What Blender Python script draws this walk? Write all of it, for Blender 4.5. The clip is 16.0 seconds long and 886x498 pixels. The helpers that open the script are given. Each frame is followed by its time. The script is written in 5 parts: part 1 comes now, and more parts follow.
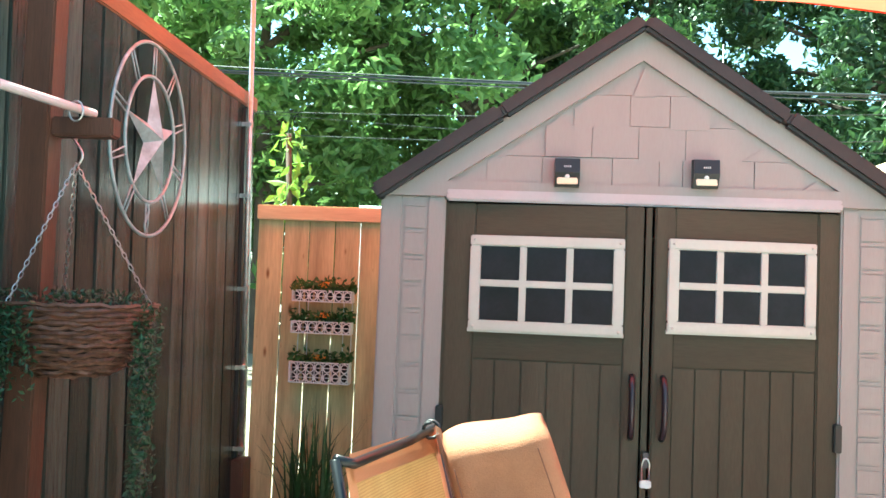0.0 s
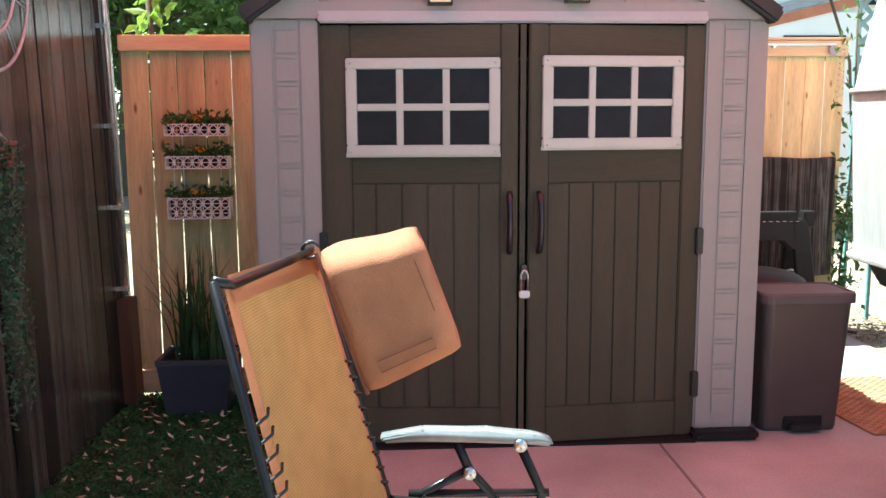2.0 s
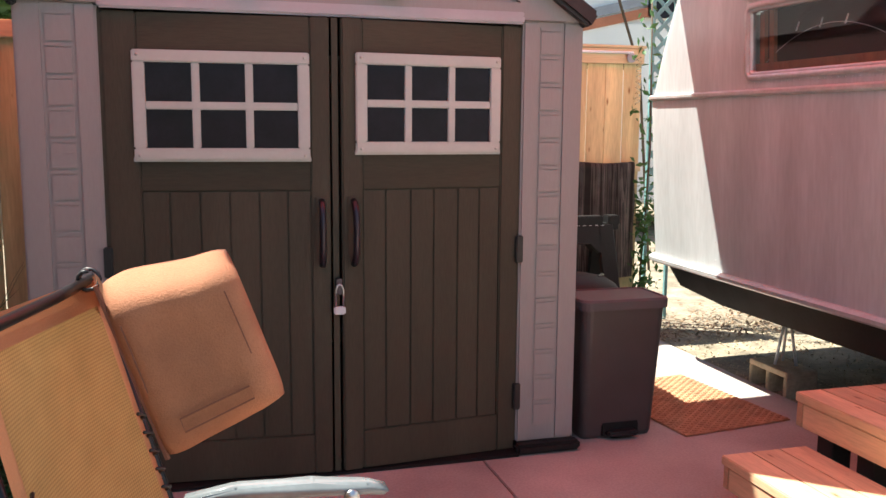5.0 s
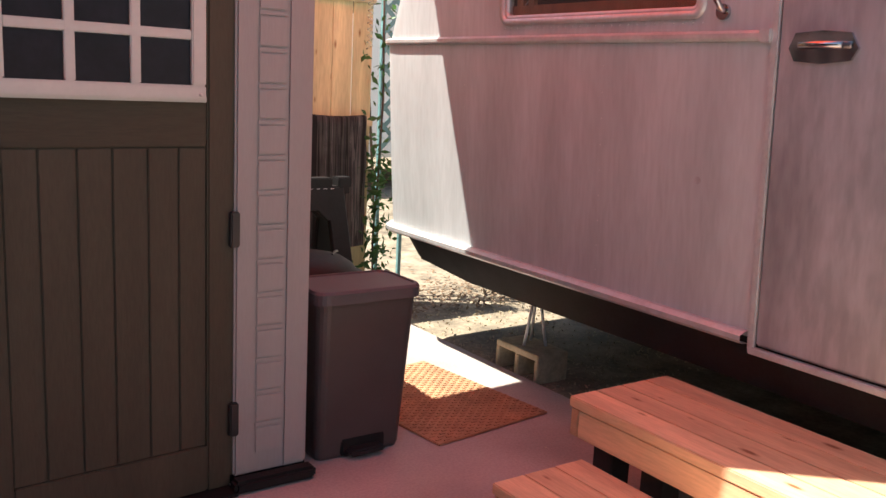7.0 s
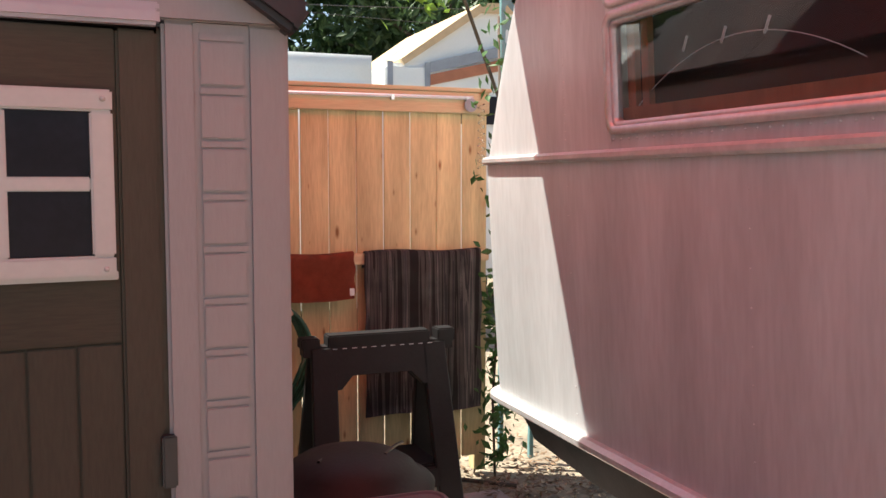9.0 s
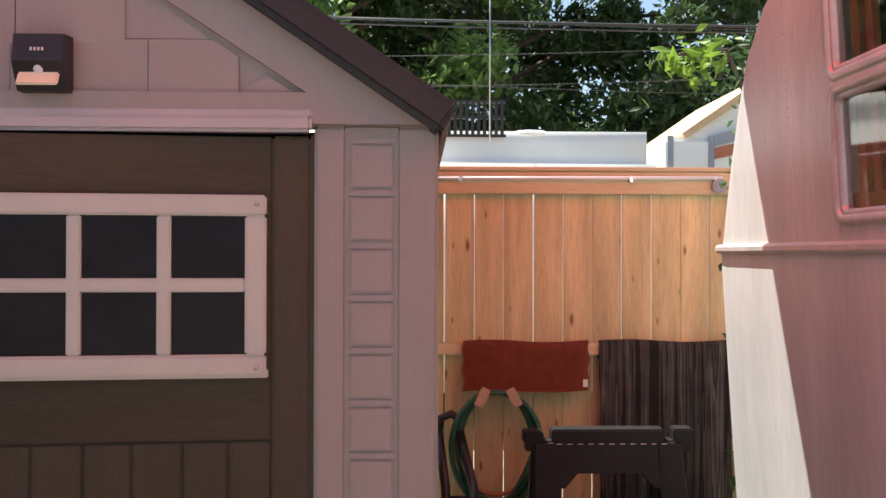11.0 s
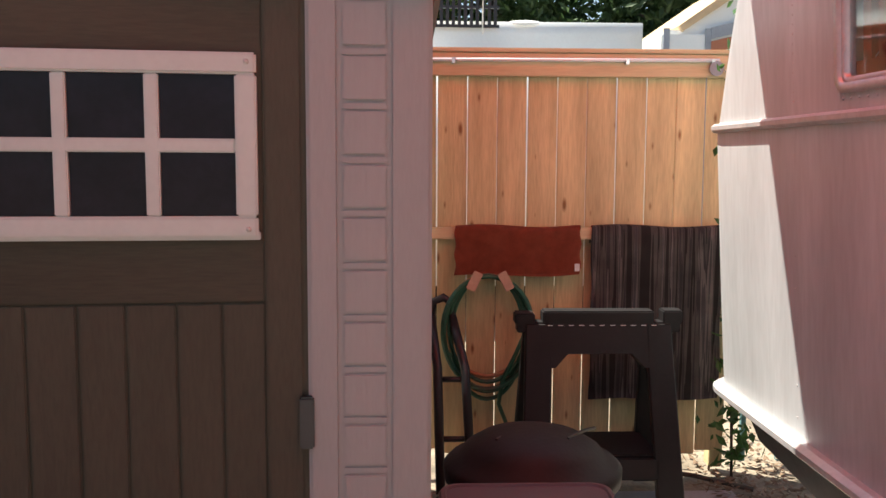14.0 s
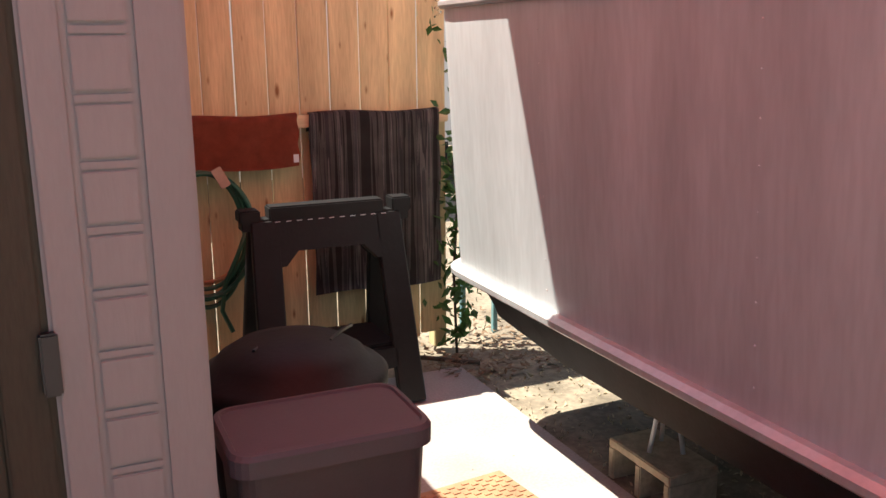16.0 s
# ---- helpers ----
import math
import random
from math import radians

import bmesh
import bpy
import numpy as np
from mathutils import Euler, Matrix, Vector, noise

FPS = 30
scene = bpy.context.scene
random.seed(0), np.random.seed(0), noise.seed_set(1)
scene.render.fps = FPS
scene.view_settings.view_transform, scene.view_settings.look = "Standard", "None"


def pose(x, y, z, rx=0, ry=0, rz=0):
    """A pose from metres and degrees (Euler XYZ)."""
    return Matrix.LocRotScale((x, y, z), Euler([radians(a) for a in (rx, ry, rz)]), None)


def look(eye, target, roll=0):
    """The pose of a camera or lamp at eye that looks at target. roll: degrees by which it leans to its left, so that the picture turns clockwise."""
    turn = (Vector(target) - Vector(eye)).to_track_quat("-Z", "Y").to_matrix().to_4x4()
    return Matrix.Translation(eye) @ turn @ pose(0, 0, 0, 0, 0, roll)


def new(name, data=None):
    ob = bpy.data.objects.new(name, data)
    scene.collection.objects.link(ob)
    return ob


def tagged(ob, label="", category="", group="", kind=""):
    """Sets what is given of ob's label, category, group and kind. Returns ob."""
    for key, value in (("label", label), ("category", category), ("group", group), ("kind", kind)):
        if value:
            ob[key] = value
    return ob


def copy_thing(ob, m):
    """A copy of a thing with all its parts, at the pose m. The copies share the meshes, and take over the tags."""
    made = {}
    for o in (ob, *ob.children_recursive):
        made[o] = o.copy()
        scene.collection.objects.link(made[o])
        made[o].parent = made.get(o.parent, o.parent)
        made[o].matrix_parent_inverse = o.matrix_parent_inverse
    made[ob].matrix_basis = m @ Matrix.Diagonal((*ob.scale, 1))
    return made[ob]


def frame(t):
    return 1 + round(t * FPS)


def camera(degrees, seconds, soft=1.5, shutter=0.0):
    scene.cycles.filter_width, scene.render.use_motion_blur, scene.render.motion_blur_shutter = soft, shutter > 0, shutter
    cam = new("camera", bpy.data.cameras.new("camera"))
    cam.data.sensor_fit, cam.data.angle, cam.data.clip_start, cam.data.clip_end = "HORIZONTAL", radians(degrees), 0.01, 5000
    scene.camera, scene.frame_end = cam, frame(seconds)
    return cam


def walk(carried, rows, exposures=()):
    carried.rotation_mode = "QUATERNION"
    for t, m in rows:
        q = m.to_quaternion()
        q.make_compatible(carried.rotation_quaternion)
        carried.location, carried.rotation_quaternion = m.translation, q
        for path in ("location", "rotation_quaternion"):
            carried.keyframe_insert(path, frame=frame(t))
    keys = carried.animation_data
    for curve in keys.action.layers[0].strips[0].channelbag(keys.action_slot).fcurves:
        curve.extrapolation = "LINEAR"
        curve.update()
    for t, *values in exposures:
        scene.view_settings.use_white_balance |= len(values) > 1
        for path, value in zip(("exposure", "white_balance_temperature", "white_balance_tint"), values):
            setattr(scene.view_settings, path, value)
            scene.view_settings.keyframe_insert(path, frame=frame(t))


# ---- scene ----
cam = camera(53.2, 16.0)
PATH = [
    (0, (0.288, -3.858, 1.48), (0.134, -1.866, 1.571), 2.2),
    (0.5, (0.308, -3.88, 1.488), (0.267, -1.882, 1.551), 0.4),
    (1, (0.314, -3.871, 1.481), (0.382, -1.874, 1.401), 0.1),
    (1.5, (0.316, -3.872, 1.467), (0.402, -1.884, 1.268), -0.6),
    (2, (0.317, -3.87, 1.452), (0.423, -1.893, 1.168), -0.3),
    (2.5, (0.321, -3.876, 1.444), (0.412, -1.901, 1.144), -0.1),
    (3, (0.32, -3.877, 1.443), (0.401, -1.902, 1.136), 0.3),
    (3.2, (0.321, -3.879, 1.444), (0.401, -1.906, 1.123), 0.4),
    (5.3, (0.291, -3.499, 1.451), (0.923, -1.622, 1.175), 0.1),
    (5.5, (0.276, -3.443, 1.455), (0.954, -1.585, 1.157), 0.0),
    (6, (0.376, -3.211, 1.444), (1.188, -1.41, 1.136), 0.8),
    (6.5, (0.484, -3.009, 1.435), (1.497, -1.318, 1.095), 2.7),
    (7, (0.604, -2.758, 1.43), (1.725, -1.144, 1.059), 2.9),
    (7.5, (0.792, -2.56, 1.443), (1.914, -0.944, 1.081), 2.8),
    (8, (1.043, -2.379, 1.482), (2.059, -0.681, 1.189), 2.3),
    (8.5, (1.31, -2.172, 1.496), (2.233, -0.413, 1.267), 1.1),
    (9, (1.538, -2.026, 1.537), (2.263, -0.169, 1.386), -0.0),
    (9.5, (1.744, -1.988, 1.571), (2.134, -0.028, 1.489), 0.9),
    (10, (1.887, -1.975, 1.604), (2.001, 0.022, 1.572), 0.3),
    (10.2, (1.911, -1.976, 1.606), (1.971, 0.023, 1.608), 0.3),
    (12.3, (1.898, -1.967, 1.57), (1.951, 0.032, 1.584), 0.1),
    (12.5, (1.901, -1.965, 1.561), (1.958, 0.034, 1.541), -0.0),
    (13, (1.904, -1.95, 1.532), (1.985, 0.045, 1.422), -0.6),
    (13.5, (1.905, -1.954, 1.514), (1.98, 0.037, 1.344), -0.1),
    (14, (1.9, -1.953, 1.509), (1.976, 0.035, 1.304), 0.3),
    (14.5, (1.904, -1.955, 1.5), (1.977, 0.03, 1.273), 0.6),
    (15, (1.902, -1.95, 1.499), (1.968, 0.033, 1.243), 0.4),
    (15.5, (1.859, -1.887, 1.468), (2.112, 0.066, 1.118), 0.6),
    (16, (1.714, -1.674, 1.466), (2.498, 0.112, 1.024), -0.5),
]
EXPOSURES = [(0, 2.75, 5850, -27), (0.8, 2.45, 5900, -18), (1.6, 2.15, 6000, -9), (3.2, 2.1, 6050, -7), (5.4, 1.5, 6750, 4),
             (7, 1.38, 6850, 7), (16, 1.32, 6850, 7)]
walk(cam, [(t, look(eye, target, roll)) for t, eye, target, roll in PATH], EXPOSURES)

# ---- light ----
world = bpy.data.worlds.new("world")
scene.world = world
world.use_nodes = True
wn = world.node_tree.nodes
sky = wn.new("ShaderNodeTexSky")
sky.sky_type = 'NISHITA'
sky.sun_disc = False
sky.sun_elevation = radians(63.8)
sky.sun_rotation = radians(-59.5)
wn["Background"].inputs["Strength"].default_value = 0.085
world.node_tree.links.new(sky.outputs[0], wn["Background"].inputs[0])
sun = new("sun", bpy.data.lights.new("sun", 'SUN'))
sun.data.energy = 5.0
sun.data.angle = radians(0.5)
sun.data.color = (1.0, 0.97, 0.92)
sun.matrix_world = look((-4.25, 2.5, 10), (0, 0, 0))


# ---- materials ----
def mat(name, color, rough=0.7, metal=0.0, vary=0.25, scale=6.0, stretch=(1, 1, 1), bump=0.15, fine=60.0,
        dark=None, each=0.0, knots='', translucent=0.0, coat=0.0, spec=0.5):
    m = bpy.data.materials.new(name)
    m.use_nodes = True
    nt = m.node_tree
    n, l = nt.nodes, nt.links
    b = n["Principled BSDF"]
    tc = n.new("ShaderNodeTexCoord")
    oi = n.new("ShaderNodeObjectInfo")
    add = n.new("ShaderNodeVectorMath")
    add.operation = 'MULTIPLY_ADD'
    l.new(oi.outputs["Random"], add.inputs[0])
    add.inputs[1].default_value = (37.0, 19.0, 53.0) if each else (0, 0, 0)
    mp = n.new("ShaderNodeMapping")
    mp.inputs["Scale"].default_value = stretch
    l.new(tc.outputs["Object"], add.inputs[2])
    l.new(add.outputs[0], mp.inputs[0])
    big = n.new("ShaderNodeTexNoise")
    big.inputs["Scale"].default_value = scale
    big.inputs["Detail"].default_value = 4
    small = n.new("ShaderNodeTexNoise")
    small.inputs["Scale"].default_value = fine
    small.inputs["Detail"].default_value = 3
    l.new(mp.outputs[0], big.inputs[0])
    l.new(mp.outputs[0], small.inputs[0])
    dk = dark or tuple(c * (1 - vary) for c in color)
    lt = tuple(min(1, c * (1 + vary * 0.6)) for c in color)
    ramp = n.new("ShaderNodeValToRGB")
    ramp.color_ramp.elements[0].position = 0.3
    ramp.color_ramp.elements[1].position = 0.7
    ramp.color_ramp.elements[0].color = (*dk, 1)
    ramp.color_ramp.elements[1].color = (*lt, 1)
    l.new(big.outputs["Fac"], ramp.inputs[0])
    mix = n.new("ShaderNodeMix")
    mix.data_type = 'RGBA'
    mix.blend_type = 'MULTIPLY'
    mix.inputs["Factor"].default_value = min(1.0, vary * 1.2)
    l.new(ramp.outputs[0], mix.inputs["A"])
    r2 = n.new("ShaderNodeValToRGB")
    r2.color_ramp.elements[0].position = 0.35
    r2.color_ramp.elements[1].position = 0.62
    r2.color_ramp.elements[0].color = (0.55, 0.55, 0.55, 1)
    l.new(small.outputs["Fac"], r2.inputs[0])
    l.new(r2.outputs[0], mix.inputs["B"])
    out = mix.outputs["Result"]
    if knots:
        vo = n.new("ShaderNodeTexVoronoi")
        vo.inputs["Scale"].default_value = 1.0
        vo.voronoi_dimensions = '2D'
        sp = n.new("ShaderNodeSeparateXYZ")
        cb = n.new("ShaderNodeCombineXYZ")
        mk = n.new("ShaderNodeMapping")
        mk.inputs["Scale"].default_value = (9, 3.0, 1)
        l.new(add.outputs[0], sp.inputs[0])
        l.new(sp.outputs["X"], cb.inputs["X"])
        l.new(sp.outputs[knots], cb.inputs["Y"])
        l.new(cb.outputs[0], mk.inputs[0])
        l.new(mk.outputs[0], vo.inputs[0])
        rk = n.new("ShaderNodeValToRGB")
        rk.color_ramp.elements[0].position = 0.05
        rk.color_ramp.elements[1].position = 0.13
        rk.color_ramp.elements[0].color = (0.38, 0.23, 0.15, 1)
        rk.color_ramp.elements[1].color = (1, 1, 1, 1)
        sc = n.new("ShaderNodeSeparateColor")
        l.new(vo.outputs["Color"], sc.inputs[0])
        far = n.new("ShaderNodeMath")
        far.operation = 'MULTIPLY_ADD'
        far.inputs[1].default_value = 0.13
        l.new(sc.outputs[0], far.inputs[0])
        l.new(vo.outputs["Distance"], far.inputs[2])
        l.new(far.outputs[0], rk.inputs[0])
        mk2 = n.new("ShaderNodeMix")
        mk2.data_type = 'RGBA'
        mk2.blend_type = 'MULTIPLY'
        mk2.inputs["Factor"].default_value = 1.0
        l.new(out, mk2.inputs["A"])
        l.new(rk.outputs[0], mk2.inputs["B"])
        out = mk2.outputs["Result"]
    if each:
        hs = n.new("ShaderNodeHueSaturation")
        mr = n.new("ShaderNodeMapRange")
        mr.inputs["To Min"].default_value = 1 - each
        mr.inputs["To Max"].default_value = 1 + each
        l.new(oi.outputs["Random"], mr.inputs["Value"])
        l.new(mr.outputs[0], hs.inputs["Value"])
        l.new(out, hs.inputs["Color"])
        out = hs.outputs[0]
    l.new(out, b.inputs["Base Color"])
    b.inputs["Roughness"].default_value = rough
    b.inputs["Metallic"].default_value = metal
    b.inputs["Coat Weight"].default_value = coat
    b.inputs["Specular IOR Level"].default_value = spec
    if bump:
        bp = n.new("ShaderNodeBump")
        bp.inputs["Strength"].default_value = bump
        bp.inputs["Distance"].default_value = 0.004
        l.new(small.outputs["Fac"], bp.inputs["Height"])
        l.new(bp.outputs[0], b.inputs["Normal"])
    if translucent:
        tr = n.new("ShaderNodeBsdfTranslucent")
        l.new(out, tr.inputs["Color"])
        ms = n.new("ShaderNodeMixShader")
        ms.inputs[0].default_value = translucent
        l.new(b.outputs[0], ms.inputs[1])
        l.new(tr.outputs[0], ms.inputs[2])
        l.new(ms.outputs[0], n["Material Output"].inputs[0])
    return m


def glass(name, color, rough=0.02):
    m = bpy.data.materials.new(name)
    m.use_nodes = True
    b = m.node_tree.nodes["Principled BSDF"]
    b.inputs["Base Color"].default_value = (*color, 1)
    b.inputs["Roughness"].default_value = rough
    b.inputs["Transmission Weight"].default_value = 1.0
    b.inputs["IOR"].default_value = 1.5
    return m


resin = mat("resin_siding", (0.34, 0.30, 0.285), 0.6, vary=0.07, scale=3, stretch=(1, 1, 0.2), fine=140, bump=0.12)
resin_door = mat("resin_door", (0.078, 0.064, 0.044), 0.6, vary=0.2, spec=0.2, scale=4, stretch=(1, 1, 0.15), fine=160, bump=0.2)
resin_grain = mat("resin_grain", (0.070, 0.057, 0.038), 0.6, vary=0.25, spec=0.2, scale=4, stretch=(0.12, 1, 1.2), fine=160, bump=0.25)
white_trim = mat("white_trim", (0.56, 0.53, 0.48), 0.5, vary=0.06, bump=0.05)
lintel_paint = mat("lintel_paint", (0.50, 0.44, 0.45), 0.35, vary=0.06, bump=0.04)
roof_trim = mat("roof_trim", (0.028, 0.020, 0.018), 0.5, vary=0.3, bump=0.2)
shingle_mat = mat("shingle", (0.10, 0.085, 0.08), 0.6, vary=0.3, each=0.25, bump=0.4)
tinted = mat("tinted_pane", (0.013, 0.011, 0.018), 0.25, vary=0.35, spec=0.2, scale=9, bump=0.02)
black_plastic = mat("black_plastic", (0.018, 0.018, 0.02), 0.42, vary=0.25, bump=0.1)
black_rough = mat("black_rough_plastic", (0.011, 0.0105, 0.011), 0.6, vary=0.3, bump=0.25, spec=0.3)
bronze = mat("bronze_handle", (0.05, 0.04, 0.05), 0.3, 0.6, vary=0.2, bump=0.05)
steel = mat("steel", (0.62, 0.62, 0.62), 0.28, 1.0, vary=0.15, bump=0.05)
galvanised = mat("galvanised", (0.66, 0.68, 0.70), 0.38, 0.85, vary=0.25, scale=14, bump=0.1)
chrome = mat("chrome", (0.45, 0.43, 0.44), 0.1, 1.0, vary=0.05, bump=0.0)
cedar = mat("cedar_board", (0.63, 0.515, 0.28), 0.75, vary=0.26, scale=5, stretch=(2.5, 2.5, 0.25), fine=45, bump=0.4,
            each=0.14, knots='Z', translucent=0.0)
cedar_rail = mat("cedar_rail", (0.65, 0.53, 0.32), 0.75, vary=0.2, scale=5, stretch=(0.25, 2.5, 2.5), fine=45, bump=0.3, each=0.08)
dark_board = mat("stained_board", (0.060, 0.069, 0.060), 0.22, vary=0.55, scale=3.2, stretch=(3, 3, 0.22), fine=38, bump=0.5,
                 dark=(0.011, 0.0115, 0.010), each=0.5)
brown_cap = mat("brown_cap", (0.30, 0.13, 0.065), 0.6, vary=0.3, scale=5, stretch=(2, 0.3, 2), bump=0.3)
brown_post = mat("brown_post", (0.10, 0.040, 0.024), 0.5, vary=0.35, scale=5, stretch=(3, 3, 0.3), bump=0.3)
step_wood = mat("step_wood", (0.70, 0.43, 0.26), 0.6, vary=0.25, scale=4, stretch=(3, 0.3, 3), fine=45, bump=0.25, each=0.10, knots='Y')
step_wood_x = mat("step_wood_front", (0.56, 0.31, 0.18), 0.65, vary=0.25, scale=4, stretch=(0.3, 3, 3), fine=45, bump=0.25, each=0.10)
dark_block = mat("dark_block", (0.03, 0.025, 0.022), 0.7, vary=0.3)
concrete = mat("concrete", (0.43, 0.37, 0.34), 0.7, vary=0.27, scale=1.6, fine=90, bump=0.2)
dirt = mat("dirt", (0.30, 0.24, 0.17), 0.95, vary=0.45, scale=5, fine=40, bump=0.8)
turf = mat("turf_blade", (0.034, 0.135, 0.038), 0.6, vary=0.45, scale=8, bump=0.0, translucent=0.2)
turf_base = mat("turf_base", (0.018, 0.062, 0.022), 0.9, vary=0.4, scale=30, bump=0.5)
dry_leaf = mat("dry_leaf", (0.46, 0.44, 0.34), 0.8, vary=0.4, scale=40, bump=0.1)
brown_leaf = mat("brown_leaf", (0.20, 0.125, 0.07), 0.8, vary=0.4, scale=40, bump=0.1)
aluminium = mat("painted_aluminium", (0.555, 0.58, 0.585), 0.42, 0.25, vary=0.16, scale=2.5, stretch=(1, 2.2, 0.35), fine=25, bump=0.06)
door_metal = mat("oxidised_door_metal", (0.50, 0.48, 0.50), 0.36, 0.4, vary=0.30, scale=3.0, stretch=(1, 2.0, 0.5), fine=18, bump=0.06)
trim_metal = mat("trim_metal", (0.61, 0.61, 0.605), 0.36, 0.4, vary=0.15, scale=8, bump=0.06)
skirt_dark = mat("skirt_dark", (0.026, 0.029, 0.031), 0.55, vary=0.35, bump=0.15)
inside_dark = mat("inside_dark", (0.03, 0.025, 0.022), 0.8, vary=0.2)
inside_wood = mat("inside_wood", (0.36, 0.17, 0.09), 0.6, vary=0.25, stretch=(3, 3, 0.3), bump=0.1)
rust_cloth = mat("rust_cloth", (0.34, 0.085, 0.045), 0.95, vary=0.2, scale=20, fine=350, bump=0.6)
bin_plastic = mat("bin_plastic", (0.075, 0.058, 0.056), 0.42, vary=0.1, bump=0.12, fine=200)
bin_lid = mat("bin_lid_plastic", (0.088, 0.070, 0.076), 0.5, vary=0.1, bump=0.12, fine=200)
pot_grey = mat("pot_grey", (0.055, 0.058, 0.085), 0.5, vary=0.2, bump=0.1)
soil = mat("soil", (0.03, 0.02, 0.015), 0.95, vary=0.4, bump=0.6)
leaf_dark = mat("leaf_dark", (0.045, 0.10, 0.035), 0.45, vary=0.4, scale=9, bump=0.05, translucent=0.25)
leaf_mid = mat("leaf_mid", (0.07, 0.17, 0.045), 0.45, vary=0.4, scale=12, bump=0.05, translucent=0.4)
leaf_bright = mat("leaf_bright", (0.22, 0.36, 0.05), 0.45, vary=0.35, scale=12, bump=0.05, translucent=0.5)
pearl_green = mat("pearl_green", (0.03, 0.078, 0.034), 0.4, vary=0.4, scale=30, bump=0.05, translucent=0.15)
flower = mat("flower_orange", (0.8, 0.3, 0.03), 0.6, vary=0.2, bump=0)
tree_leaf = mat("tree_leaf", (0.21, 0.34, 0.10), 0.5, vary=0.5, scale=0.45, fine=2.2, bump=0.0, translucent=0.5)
# same leaf with shade put into the colour, for the darker trees
tree_leaf_shaded = mat("tree_leaf_shade", (0.07, 0.13, 0.045), 0.5, vary=0.5, scale=0.5, fine=2.2, bump=0.0, translucent=0.3)
bark = mat("bark", (0.10, 0.075, 0.055), 0.9, vary=0.4, scale=6, stretch=(3, 3, 0.5), bump=0.8)
wicker = mat("wicker", (0.13, 0.058, 0.037), 0.6, vary=0.4, scale=30, bump=0.3)
white_metal = mat("white_metal", (0.72, 0.73, 0.74), 0.4, vary=0.06, bump=0.03)
star_metal = mat("star_metal", (0.42, 0.50, 0.52), 0.45, 0.25, vary=0.35, scale=14, bump=0.2)
sling = mat("sling_mesh", (0.44, 0.24, 0.095), 0.8, vary=0.12, scale=18, stretch=(1, 1, 1), fine=300, bump=0.5, translucent=0.32)
sling_edge = mat("sling_edge", (0.50, 0.22, 0.11), 0.8, vary=0.12, fine=300, bump=0.4, translucent=0.2)
pillow_cloth = mat("pillow_cloth", (0.40, 0.16, 0.08), 0.85, vary=0.2, scale=8, fine=330, bump=0.5, translucent=0.06)
seam_thread = mat("seam_thread", (0.20, 0.07, 0.04), 0.8, vary=0.2)
tube_black = mat("tube_black", (0.02, 0.02, 0.022), 0.3, 0.5, vary=0.2, bump=0.05)
arm_plastic = mat("arm_plastic", (0.20, 0.22, 0.23), 0.16, vary=0.15, scale=5, bump=0.03)
sail_cloth = mat("sail_cloth", (0.86, 0.10, 0.055), 0.9, vary=0.06, fine=300, bump=0.0, translucent=0.72)
hose_green = mat("hose_green", (0.02, 0.11, 0.06), 0.4, vary=0.25, bump=0.05)
hose_tan = mat("hose_tan", (0.35, 0.20, 0.09), 0.5, vary=0.25, bump=0.05)
strap_tan = mat("strap_tan", (0.55, 0.40, 0.29), 0.8, vary=0.15)
teal_paint = mat("teal_paint", (0.16, 0.32, 0.33), 0.6, vary=0.25, bump=0.2)
cream_block = mat("cream_block", (0.55, 0.45, 0.30), 0.9, vary=0.25, scale=20, bump=0.6)
rv_white = mat("rv_white", (0.80, 0.80, 0.77), 0.35, vary=0.06, scale=2, bump=0.02)
rv_grey = mat("rv_grey", (0.30, 0.32, 0.36), 0.5, vary=0.15)
rv_tan = mat("rv_tan", (0.62, 0.44, 0.26), 0.7, vary=0.15)
rv_rust = mat("rv_rust", (0.45, 0.16, 0.08), 0.5, vary=0.15)
red_lens = mat("red_lens", (0.55, 0.02, 0.03), 0.2, vary=0.1, bump=0)
lamp_lens = mat("lamp_lens", (0.80, 0.76, 0.55), 0.25, vary=0.06, bump=0.05)
wire_black = mat("wire_black", (0.03, 0.03, 0.035), 0.6, vary=0.2)
far_wall = mat("far_wall", (0.40, 0.36, 0.33), 0.8, vary=0.12)
pane_glass = glass("window_glass", (0.9, 0.95, 0.95))
clear_plastic = glass("clear_plastic", (0.95, 0.92, 0.85), 0.1)


